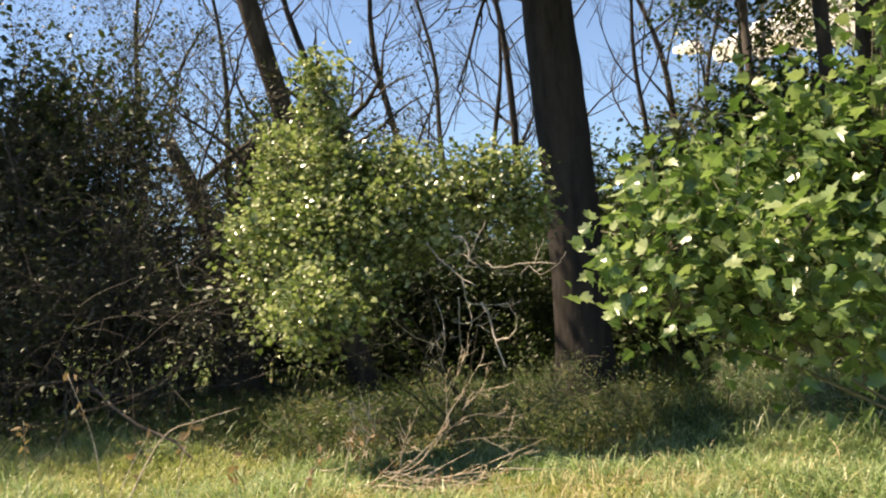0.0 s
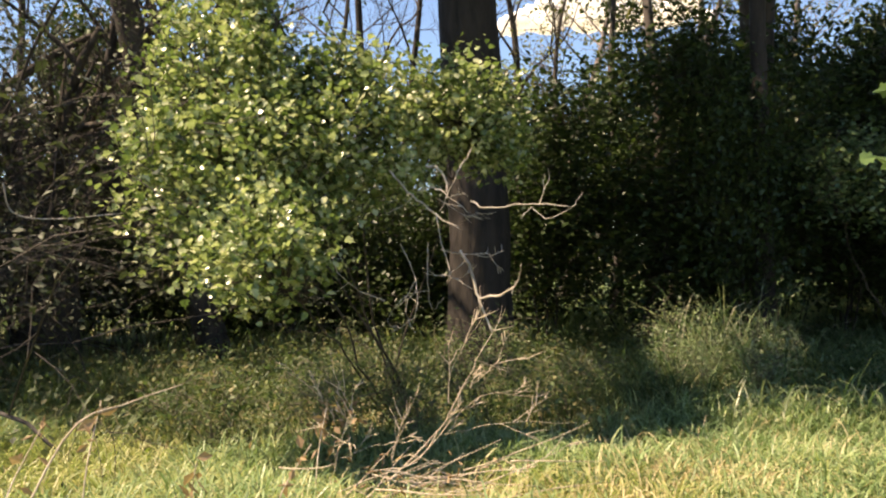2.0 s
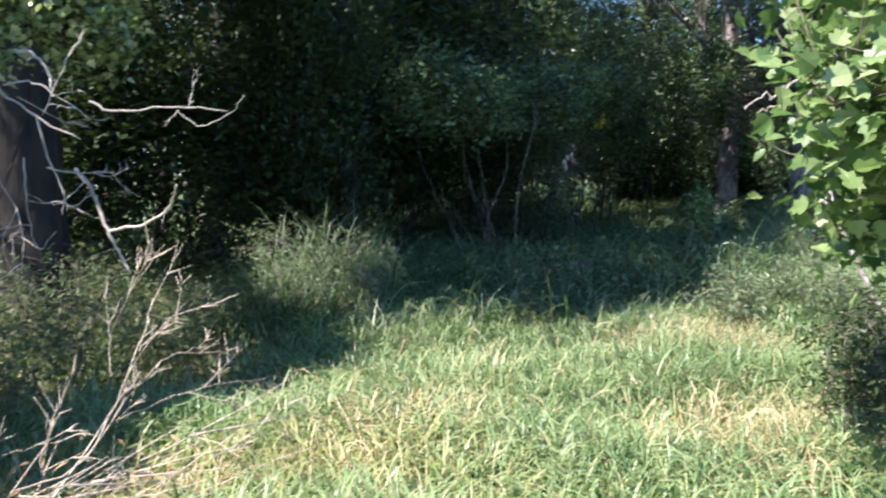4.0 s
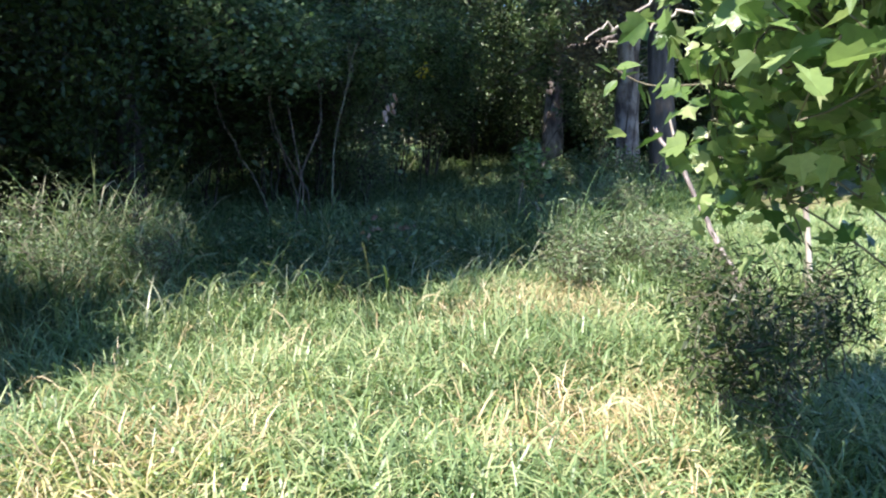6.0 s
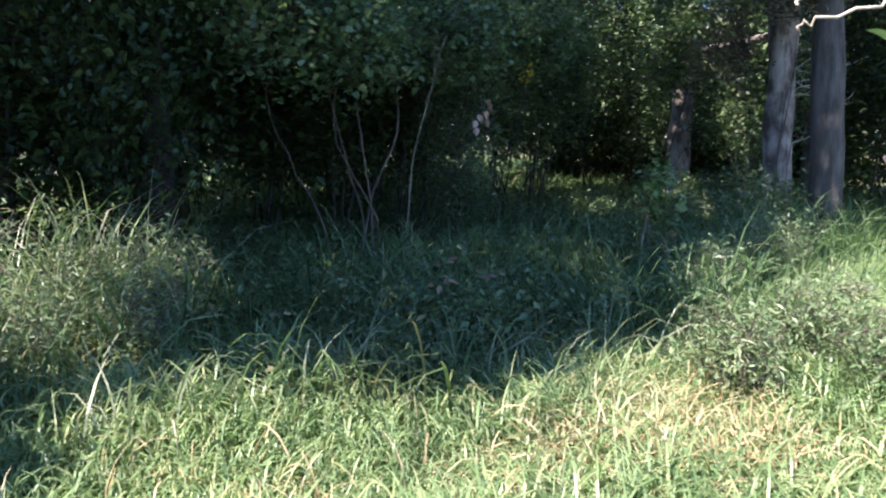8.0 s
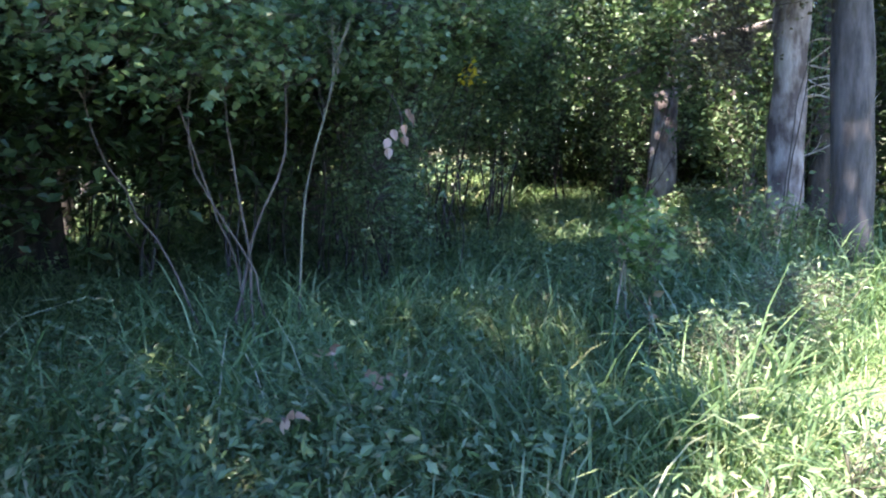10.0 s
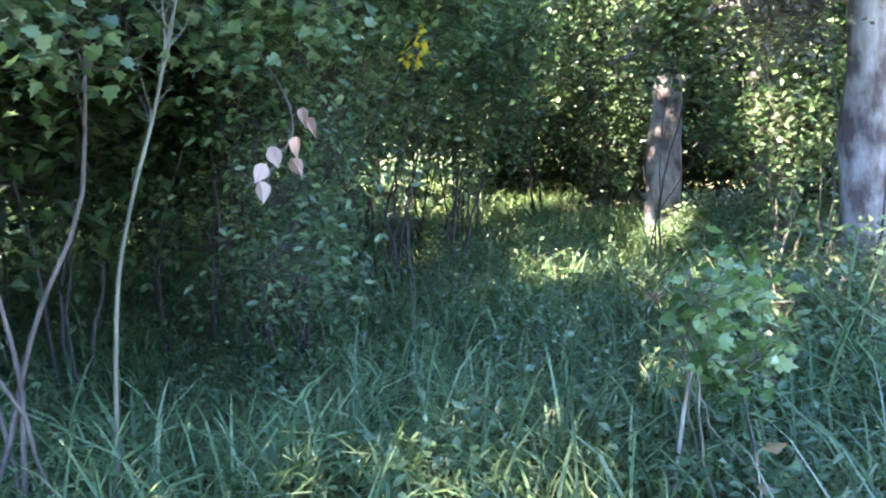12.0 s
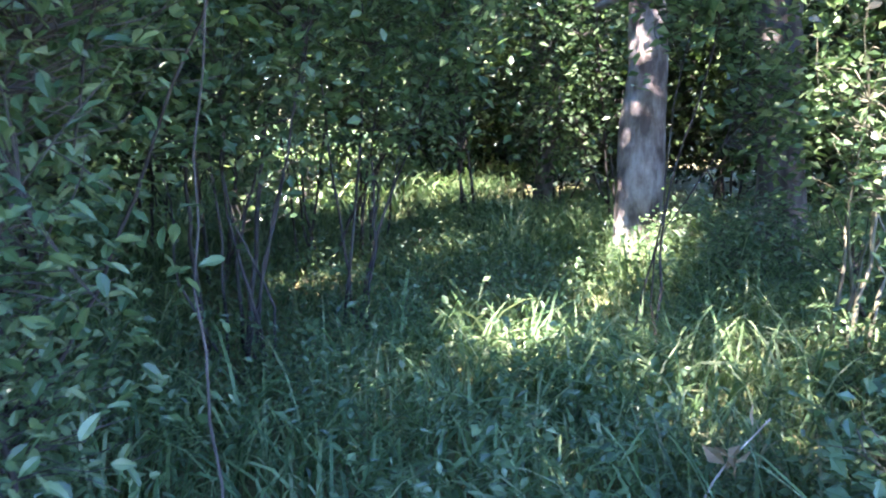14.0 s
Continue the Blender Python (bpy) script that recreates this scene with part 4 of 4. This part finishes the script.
# dead tan leaves hanging on a twig
e = thing("dead_leaf_spray", "twig with dry tan curled leaves", "branch")
h = Heap()
h.add(*tube(spline([(8.1, 13.3, 2.0), (7.95, 12.95, 1.75), (7.74, 12.7, 1.58), (7.6, 12.66, 1.48), (7.48, 12.62, 1.34)], 14), np.linspace(0.005, 0.0025, 14), 5))
part("twig", h, BARK_TWIG, e, smooth=True)
dl = []
for k in range(3):
    h = Heap()
    h.add(BROAD[0] * (0.85 + 0.15 * k, 1.0, 3.4 - 2.6 * k) + np.column_stack([0 * BROAD[0][:, 0], 0 * BROAD[0][:, 0], 0.25 * (k - 1) * BROAD[0][:, 1] ** 2]), BROAD[1])
    dl.append(h.mesh("leaf", LEAF_TAN))
for q, s in (((7.8, 12.7, 1.64), 0.07), ((7.86, 12.74, 1.6), 0.075), ((7.7, 12.64, 1.53), 0.075), ((7.66, 12.63, 1.45), 0.07), ((7.57, 12.64, 1.5), 0.082), ((7.52, 12.62, 1.44), 0.08), ((7.47, 12.6, 1.38), 0.075)):
    o = new("leaf", dl[rng.integers(3)])
    o.parent = e
    way = Vector((-0.72, -0.66, 0.25)) + Vector(rng.normal(0, 0.35, 3))
    turn = way.to_track_quat("Z", "Y").to_euler()
    o.matrix_basis = Matrix.LocRotScale(Vector(q) + Vector((0, 0, 0.04)), turn, (s, s, s)) @ Matrix.Rotation(rng.uniform(2.4, 3.9), 4, "Z")
bush("yellow_spray", "spray of yellowed leaves on a thin branch", (9.3, 13.5, -0.05), [((9.26, 13.2, 2.03), (0.13, 0.1, 0.1))], 9, 3, 0.06, LEAF_YELLOW, BARK_SHADED_TWIG, OVAL, 1, 0.006, 0.04, category="branch")

# ---- brush pile ----
PILE = [
    ([(-0.04, 9.73, 0.26), (0.20, 9.70, 0.32), (0.38, 9.73, 0.54), (0.53, 9.79, 0.78), (0.61, 9.87, 0.89)], 0.012),
    ([(0.42, 9.90, 0.58), (0.44, 9.91, 0.76), (0.53, 9.88, 0.95)], 0.007),
    ([(0.54, 9.89, 0.67), (0.65, 9.83, 0.78), (0.73, 9.79, 0.87)], 0.006),
    ([(0.20, 9.70, 0.32), (0.52, 9.73, 0.62), (0.72, 9.81, 0.65), (0.93, 9.87, 0.64)], 0.008),
    ([(-0.05, 9.68, 0.27), (0.15, 9.54, 0.23), (0.35, 9.41, 0.22), (0.52, 9.30, 0.25)], 0.010),
    ([(-0.16, 9.56, 0.22), (0.07, 9.56, 0.15), (0.34, 9.54, 0.15), (0.82, 9.41, 0.36)], 0.007),
    ([(0.36, 9.73, 0.45), (0.72, 9.74, 0.49), (1.12, 9.71, 0.48)], 0.006),
    ([(0.08, 9.77, 0.26), (0.08, 9.78, 0.35), (0.15, 9.77, 0.56)], 0.007),
    ([(-0.21, 9.99, 0.47), (-0.24, 10.03, 0.59), (-0.33, 10.10, 0.65)], 0.005),
    ([(-0.13, 9.94, 0.45), (-0.11, 9.96, 0.68)], 0.004),
    ([(-0.22, 9.85, 0.25), (-0.21, 9.86, 0.37), (-0.14, 9.82, 0.44)], 0.014),
    ([(-0.19, 9.95, 0.29), (-0.01, 9.85, 0.38), (0.16, 9.74, 0.41)], 0.006),
]
e = thing("brush_pile", "heap of bleached dry cut branches on flattened grass", "brush pile")
tangle = Heap()
for line, r in PILE:
    h = Heap()
    n = len(line) * 4
    pts = spline(line, n) + rng.normal(0, 0.004, (n, 3))
    h.add(*tube(pts, np.linspace(r * 0.34, r * 0.14, n), 6))
    for _ in range(4):
        k = rng.integers(n - 1)
        d = pts[k + 1] - pts[k]
        d = d / np.linalg.norm(d) + rng.normal(0, 0.45, 3) + np.array((0.1, 0, 0.15))
        add_skeleton(tangle, grow(pts[k], d, rng.uniform(0.12, 0.3), 0.0024, 1, (3,), 0.07, (0, 0, 0), 0.6), (0, 1), 4)
    part("branch", h, STRAW_WOOD, e, smooth=True)
for _ in range(22):
    q = np.array((rng.normal(0.3, 0.28), rng.normal(9.66, 0.12), rng.uniform(0.14, 0.3)))
    d = np.array((rng.normal(0.9, 0.35), rng.normal(-0.1, 0.4), rng.normal(0.22, 0.22)))
    h = Heap()
    ln = wander(q - d * 0.2, d, rng.uniform(0.4, 0.8), 7, 0.05)
    h.add(*tube(ln, np.linspace(rng.uniform(0.003, 0.006), 0.0015, 8), 5))
    part("stick", h, STRAW_WOOD, e, smooth=True)
part("twig_tangle", tangle, STRAW_WOOD, e, smooth=True, kind="stuff")
h = Heap()
c = np.array([(0.1, 9.72, 0.18)] * 160) + rng.normal(0, 1, (160, 3)) * (0.28, 0.16, 0.08)
add_leaves(h, c, 0.06, SLIM, 0.2)
c = np.array([(-0.2, 9.95, 0.52)] * 40) + rng.normal(0, 1, (40, 3)) * (0.09, 0.06, 0.07)
add_leaves(h, c, 0.05, OVAL, 0.2)
part("withered_leaves", h, LEAF_BROWN, e, kind="stuff")
STICK = [(-1.45, 9.19, 0.65), (-1.22, 9.34, 0.75), (-0.99, 9.47, 0.81)]
e = thing("dry_stick", "dry pale stick lying over weeds", "stick")
h = Heap()
h.add(*tube(spline([(-1.7, 9.0, 0.1)] + STICK, 14), np.linspace(0.006, 0.003, 14), 6))
part("stem", h, STRAW_WOOD, e, smooth=True)



def withered_weed(x, y, hgt, n=9, lean=0.25):
    e = thing("withered_weed", "withered weed stalk with drooping tan leaves", "weed", group="withered weeds")
    a = rng.uniform(0, 6.28)
    line = spline([(x, y, -0.03), (x + 0.3 * lean * math.cos(a), y + 0.3 * lean * math.sin(a), hgt * 0.55), (x + lean * math.cos(a), y + lean * math.sin(a), hgt)], 12)
    h = Heap()
    h.add(*tube(line, np.linspace(0.005, 0.0025, 12), 5))
    part("stalk", h, STRAW_WOOD, e, smooth=True)
    for k in range(n):
        h = Heap()
        q = line[rng.integers(7, 12)]
        add_leaves(h, np.zeros((1, 3)), rng.uniform(0.05, 0.1), SLIM if k % 2 else OVAL, -0.6, 0.2)
        o = part("leaf", h, LEAF_BROWN, e)
        o.location = q + rng.normal(0, 0.015, 3)


for x, y, hgt in ((-1.9, 9.35, 1.1), (-1.45, 9.4, 0.72), (-1.75, 9.1, 0.66), (-0.35, 9.75, 0.62), (-0.95, 9.2, 0.55), (-0.6, 9.3, 0.5), (-2.6, 9.6, 0.8), (8.0, 11.0, 0.45), (10.5, 12.5, 0.6)):
    withered_weed(x, y, hgt)
RIGHT_STEM = [(8.52, 11.46, 0.45), (8.61, 11.43, 0.76), (8.68, 11.39, 0.90), (8.74, 11.35, 1.03)]
e = thing("pale_stick", "pale bare stick standing beside the seedling", "stick")
h = Heap()
h.add(*tube(spline([(8.46, 11.5, -0.04)] + RIGHT_STEM, 14), np.linspace(0.009, 0.005, 14), 6))
part("stem", h, STRAW_WOOD, e, smooth=True)
for x, y, z in ((5.45, 11.35, 0.4), (6.2, 11.55, 0.35), (6.35, 12.0, 0.4)):
    e = thing("leaf_litter", "few dry pinkish leaves caught in grass", "leaves", group="caught dry leaves")
    for k in range(4):
        o = new("leaf", dl[k % 3])
        o.parent = e
        s = rng.uniform(0.06, 0.09)
        o.matrix_basis = Matrix.LocRotScale(Vector((x, y, z)) + Vector(rng.normal(0, 0.05, 3)), Euler(rng.uniform(0, 6, 3)), (s, s, s))

# ---- distant trees ----
for k in range(16):
    x, y = -45 + k * 7.5 + rng.uniform(-2, 2), rng.uniform(62, 80)
    hgt = rng.uniform(5, 8.5)
    bush("distant_tree", "distant dark green tree beyond the fields", (x, y, 0), [((x, y, hgt * 0.55), (3.2, 2.5, hgt * 0.45))], 260, 5, 0.5, LEAF_SHADED, BARK_DARK, OVAL, 3, 0.15, 0.5, category="tree", group="far line of trees")

# ---- cloud ----
ico = bmesh.new()
bmesh.ops.create_icosphere(ico, subdivisions=3, radius=1)
iv = np.array([v.co[:] for v in ico.verts])
itr = [[v.index for v in f.verts] for f in ico.faces]
ico.free()
h = Heap()
cc = np.array((0.38, 0.885, 0.272)) * 900
ax = np.array((0.93, -0.36, 0.0))
for _ in range(70):
    u, w = rng.normal(0, 0.45), abs(rng.normal(0, 0.5))
    c = cc + ax * 130 * u + np.array([0, 0, 1]) * 36 * w * max(0.15, 1 - abs(u)) + np.array((0.3, 0.9, 0)) * rng.normal(0, 15)
    r = rng.uniform(8, 22) * max(0.45, 1 - 0.5 * abs(u))
    bumpy = np.array([1 + 0.35 * noise.fractal(q * 2.5 + Vector(c), 0.7, 2.0, 4) for q in map(Vector, iv)])
    h.add(c + iv * r * bumpy[:, None] * (1.3, 1.0, 0.75), itr)
tagged(new("backdrop", h.mesh("backdrop", CLOUD, True)), "white cumulus cloud in blue sky", "cloud", kind="structure")

# ---- grasses ----
def stuff(name, heap, mat, label):
    tagged(new(name, heap.mesh(name, mat)), label, "grass", kind="stuff")


h = Heap()
xy = spots(275000, -7.5, 11.5, 6.9, 13.2)
keep = (xy[:, 1] < edge_y(xy[:, 0]) + rng.normal(0.1, 0.3, len(xy)))
xy = xy[keep]
t = patchiness(xy, 0.9, 3.1)
tall = 1 + 0.5 * t
order = np.argsort(tall)
for chunk, k in zip(np.array_split(order, 5), (0.6, 0.8, 1.0, 1.15, 1.35)):
    half = len(chunk) // 2
    rng.shuffle(chunk)
    half = half // 2
    add_blades(h, xy[chunk[:half]], 0.21 * k, 0.007, 0.7, 0.45)
    add_blades(h, xy[chunk[half:]], 0.25 * k, 0.0088, 1.3, 0.45)
xy = spots(16000, -9, 9, 1.5, 6.9)
add_blades(h, xy, 0.25, 0.011, 0.85)
stuff("meadow_grass", h, MEADOW, "sunlit soft meadow grass, light green with pale blades")

h = Heap()
xy = np.concatenate([np.column_stack([rng.normal(cx, rx, n), rng.normal(cy, ry, n)]) for cx, cy, rx, ry, n in ((-2.6, 10.2, 1.3, 0.9, 17000), (-2.8, 11.7, 0.8, 0.4, 7000), (-1.2, 9.0, 1.3, 0.6, 12000), (-4.2, 11.6, 1.4, 0.8, 11000), (0.6, 9.5, 0.7, 0.4, 2500), (-1.5, 7.8, 1.8, 0.5, 9000))])
xy = xy[xy[:, 1] < edge_y(xy[:, 0]) + 0.2]
add_blades(h, xy, 0.24, 0.008, 1.0, 0.45)
stuff("yellowed_grass", h, YELLOW_GRASS, "sunlit yellow-green ripening meadow grass")

h = Heap()
for cx, cy, rx, ry, n in ((1.95, 9.75, 0.35, 0.3, 900), (4.1, 8.9, 0.5, 0.45, 320), (5.2, 9.8, 0.4, 0.3, 360), (0.3, 9.5, 0.75, 0.3, 1700), (-1.5, 8.9, 1.2, 0.6, 2600), (3.2, 8.2, 0.5, 0.3, 500),
                          (0.35, 12.6, 0.4, 0.3, 500), (0.6, 8.4, 1.0, 0.4, 700), (-3.8, 10, 1.5, 0.8, 2600), (-1.6, 8.0, 1.6, 0.6, 2400), (0.2, 9.45, 0.5, 0.15, 900), (9.9, 11.7, 0.4, 0.4, 500), (8.9, 10.9, 0.35, 0.25, 600), (2.6, 10.3, 0.5, 0.4, 500),
                          (4.31, 9.71, 0.22, 0.2, 225), (4.58, 9.15, 0.25, 0.2, 225), (3.71, 9.31, 0.25, 0.2, 225), (3.07, 9.67, 0.2, 0.2, 135), (3.71, 8.91, 0.3, 0.25, 315), (1.93, 9.77, 0.25, 0.2, 135), (2.78, 8.25, 0.3, 0.22, 270), (2.54, 7.98, 0.3, 0.2, 225), (4.69, 9.84, 0.3, 0.2, 180), (9.5, 11.95, 0.2, 0.14, 420), (5.04, 9.43, 0.35, 0.25, 315)):
    xy = np.column_stack([rng.normal(cx, rx, n), rng.normal(cy, ry, n)])
    add_blades(h, xy, 0.25, 0.007, 1.2, 0.45)
stuff("dry_grass", h, STRAW, "flattened dry straw-coloured grass patches")

# Weeds beyond the shade edge, their colour darkened to carry the shade.
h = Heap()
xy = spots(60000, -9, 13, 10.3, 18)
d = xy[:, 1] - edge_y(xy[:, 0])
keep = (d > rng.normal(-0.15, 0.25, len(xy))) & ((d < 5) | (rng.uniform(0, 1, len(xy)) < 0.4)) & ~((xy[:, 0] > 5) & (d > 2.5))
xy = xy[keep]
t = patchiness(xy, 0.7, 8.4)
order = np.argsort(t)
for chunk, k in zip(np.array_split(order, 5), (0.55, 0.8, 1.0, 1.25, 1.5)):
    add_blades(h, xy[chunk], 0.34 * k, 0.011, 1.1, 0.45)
stuff("shade_weeds", h, WEED_SHADED, "weeds and grass, shade of the trees put into their dark green")

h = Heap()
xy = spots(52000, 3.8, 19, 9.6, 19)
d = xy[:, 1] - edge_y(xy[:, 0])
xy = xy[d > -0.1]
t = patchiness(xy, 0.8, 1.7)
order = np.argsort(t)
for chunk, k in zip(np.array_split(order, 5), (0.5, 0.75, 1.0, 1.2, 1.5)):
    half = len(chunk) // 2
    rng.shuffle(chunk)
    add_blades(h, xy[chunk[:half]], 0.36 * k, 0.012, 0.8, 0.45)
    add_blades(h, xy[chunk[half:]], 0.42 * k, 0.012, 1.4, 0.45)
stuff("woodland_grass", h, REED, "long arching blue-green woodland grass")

h = Heap()
xy = spots(60000, 4, 34, 18, 44)
add_blades(h, xy, 0.55, 0.035, 0.9)
xy = spots(16000, -30, 4, 18, 40)
add_blades(h, xy, 0.5, 0.03, 0.7)
stuff("glade_grass", h, MEADOW, "bright sunlit grass of the glade beyond")


h = Heap()
xy = spots(9000, 4.6, 17, 10.2, 17)
t = patchiness(xy, 0.9, 5.2)
xy = xy[(xy[:, 1] > edge_y(xy[:, 0]) + 0.15) & (t > -0.05)]
for x, y in xy:
    n = 6
    top = rng.uniform(0.2, 0.55)
    c = np.column_stack([rng.normal(x, 0.05, n), rng.normal(y, 0.05, n), rng.uniform(0.35, 1, n) * top])
    add_leaves(h, c, 0.055, SLIM if rng.uniform() < 0.5 else OVAL, 0.6)
stuff("woodland_herbs", h, LEAF_WOOD, "low leafy herbs among woodland grass")
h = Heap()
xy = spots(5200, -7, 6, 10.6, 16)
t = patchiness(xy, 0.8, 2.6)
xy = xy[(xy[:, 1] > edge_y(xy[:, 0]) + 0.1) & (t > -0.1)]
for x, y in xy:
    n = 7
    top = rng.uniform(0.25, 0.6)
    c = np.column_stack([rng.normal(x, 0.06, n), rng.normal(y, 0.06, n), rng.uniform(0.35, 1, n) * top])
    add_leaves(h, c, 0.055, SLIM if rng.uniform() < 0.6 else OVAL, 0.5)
stuff("shade_herbs", h, WEED_SHADED, "low leafy herbs before the trees, tree shade put into their colour")


def grass_clump(x, y, hgt, n, rx, label, mat=REED):
    e = thing("grass_clump", label, "grass clump", (x, y, 0), "tall grass clumps")
    h = Heap()
    xy = np.column_stack([rng.normal(x, rx, n), rng.normal(y, rx * 0.7, n)])
    k = n // 3
    add_blades(h, xy[:k], hgt, 0.012, 0.7, 0.4)
    add_blades(h, xy[k:], hgt * 0.9, 0.012, 1.2, 0.45)
    for v in h.v:
        v -= np.array([x, y, 0])
    part("blade_tuft", h, mat, e, kind="stuff")


for x, y, hgt, n, rx in ((4.0, 13.15, 1.1, 160, 0.4), (4.5, 12.9, 0.9, 120, 0.35), (3.3, 12.4, 0.65, 200, 0.4), (7.6, 10.5, 0.65, 90, 0.25), (6.6, 9.6, 0.65, 90, 0.3), (8.4, 10.4, 0.7, 100, 0.3), (9.6, 10.6, 0.85, 240, 0.4), (5.7, 12.4, 0.8, 240, 0.35), (10.2, 10.9, 0.85, 300, 0.45), (10.9, 10.4, 0.8, 260, 0.4), (9.8, 11.5, 0.7, 260, 0.4), (11.3, 10.9, 0.8, 200, 0.35), (6.4, 11.9, 0.6, 200, 0.3), (7.0, 10.0, 0.6, 160, 0.3)):
    grass_clump(x, y, hgt, n, rx, "tall arching grass clump with pale tips")
grass_clump(6.9, 12.55, 0.75, 70, 0.2, "broad-bladed arching grass clump in shade")
grass_clump(7.6, 12.75, 0.8, 60, 0.2, "broad-bladed arching grass clump in shade")
# Clumps in the lighter meadow colour, which imitates dappled light on them.
for x, y, hgt, n in ((6.9, 13.3, 0.6, 90), (7.5, 13.1, 0.6, 80), (8.1, 12.6, 0.6, 80), (8.6, 12.2, 0.55, 80), (8.3, 11.8, 0.5, 80), (9.3, 11.6, 0.6, 70), (9, 13, 0.55, 60), (7.2, 12.2, 0.55, 70), (6.3, 12.6, 0.6, 80), (6.6, 11.7, 0.5, 70), (9.9, 12.3, 0.5, 60), (10.6, 13, 0.5, 60), (11.6, 13.6, 0.5, 50)):
    grass_clump(x, y, hgt, n, 0.3, "arching grass clump, dappled light put into its pale green", MEADOW)
grass_clump(7.0, 10.1, 0.95, 26, 0.12, "few broad sunlit grass blades")
for x, y, hgt, n in ((3.9, 13.1, 1.35, 70), (4.35, 12.95, 1.15, 60), (3.5, 12.7, 0.9, 40), (7.8, 10.6, 0.85, 26), (6.6, 9.5, 0.85, 22), (7.2, 10.1, 0.7, 20), (8.6, 10.5, 0.9, 28), (5.0, 10.6, 0.6, 24), (5.6, 10.3, 0.7, 24), (6.0, 12.0, 0.7, 24), (9.4, 10.7, 0.9, 24), (3.2, 11.2, 0.6, 22), (4.2, 11.0, 0.6, 24)):
    e = thing("seed_grass", "tuft of pale feathery arching grass", "grass tuft", (x, y, 0), "pale arching tufts")
    h = Heap()
    add_blades(h, np.column_stack([rng.normal(x, 0.18, n), rng.normal(y, 0.14, n)]), hgt, 0.008, 0.95, 0.3)
    for v in h.v:
        v -= np.array([x, y, 0])
    part("blade_tuft", h, PALE_BLADE, e, kind="stuff")
# Weeds under the shrub: its shade is put into their leaf colour.
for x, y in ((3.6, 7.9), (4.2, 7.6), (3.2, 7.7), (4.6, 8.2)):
    bush("weed_bush", "leafy weed under the shrub, its shade put into the leaf colour", (x, y, -0.05), [((x, y, 0.38), (0.4, 0.3, 0.3))], 90, 8, 0.06, LEAF_SHADED, STEM_GREEN, SLIM, 7, 0.006, 0.08, category="weed", group="weeds under the bright shrub")
for x, y, s in ((0.5, 11.5, 1.15), (1.2, 11.9, 1.3), (-0.2, 11.6, 1.1), (-1.0, 11.9, 1.0), (2.0, 12.2, 1.1), (0.3, 12.6, 1.3), (1.5, 13.0, 1.4)):
    bush("weed_bush", "fine-leaved green-brown herb mound, half shade put into its colour", (x, y, -0.05), [((x, y, 0.35 * s), (0.5 * s, 0.35 * s, 0.32 * s))], 130, 8, 0.055, WEED_SHADED, STEM_GREEN, SLIM, 7, 0.006, 0.08, category="weed", group="herb mounds before the poplar")

# Herb mounds whose pale leaf colour stands in for sunlight.
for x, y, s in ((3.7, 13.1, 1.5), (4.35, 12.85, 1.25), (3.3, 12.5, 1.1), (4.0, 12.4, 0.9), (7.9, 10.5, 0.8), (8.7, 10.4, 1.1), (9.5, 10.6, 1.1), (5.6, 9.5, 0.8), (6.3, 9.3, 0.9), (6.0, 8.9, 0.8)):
    bush("weed_bush", "leafy herb mound with fine leaves, sunlight put into its pale green", (x, y, -0.05), [((x, y, 0.34 * s), (0.42 * s, 0.34 * s, 0.32 * s))], 150, 9, 0.05, HERB_LIT, STEM_GREEN, SLIM, 7, 0.005, 0.08, category="weed", group="sunlit herb mounds", flat=0.8)
for x, y, sz in ((10.8, 11.3, 1.5), (11.3, 10.95, 1.4), (10.4, 11.7, 1.3), (14.6, 13.0, 1.3), (14.9, 13.6, 1.1)):
    bush("weed_bush", "leafy green undergrowth round the foot of a trunk", (x, y, -0.05), [((x, y, 0.36 * sz), (0.45 * sz, 0.36 * sz, 0.3 * sz))], 130, 9, 0.06, LEAF_WOOD, STEM_GREEN, OVAL, 7, 0.006, 0.09, category="weed", group="undergrowth in the wood", flat=0.8)
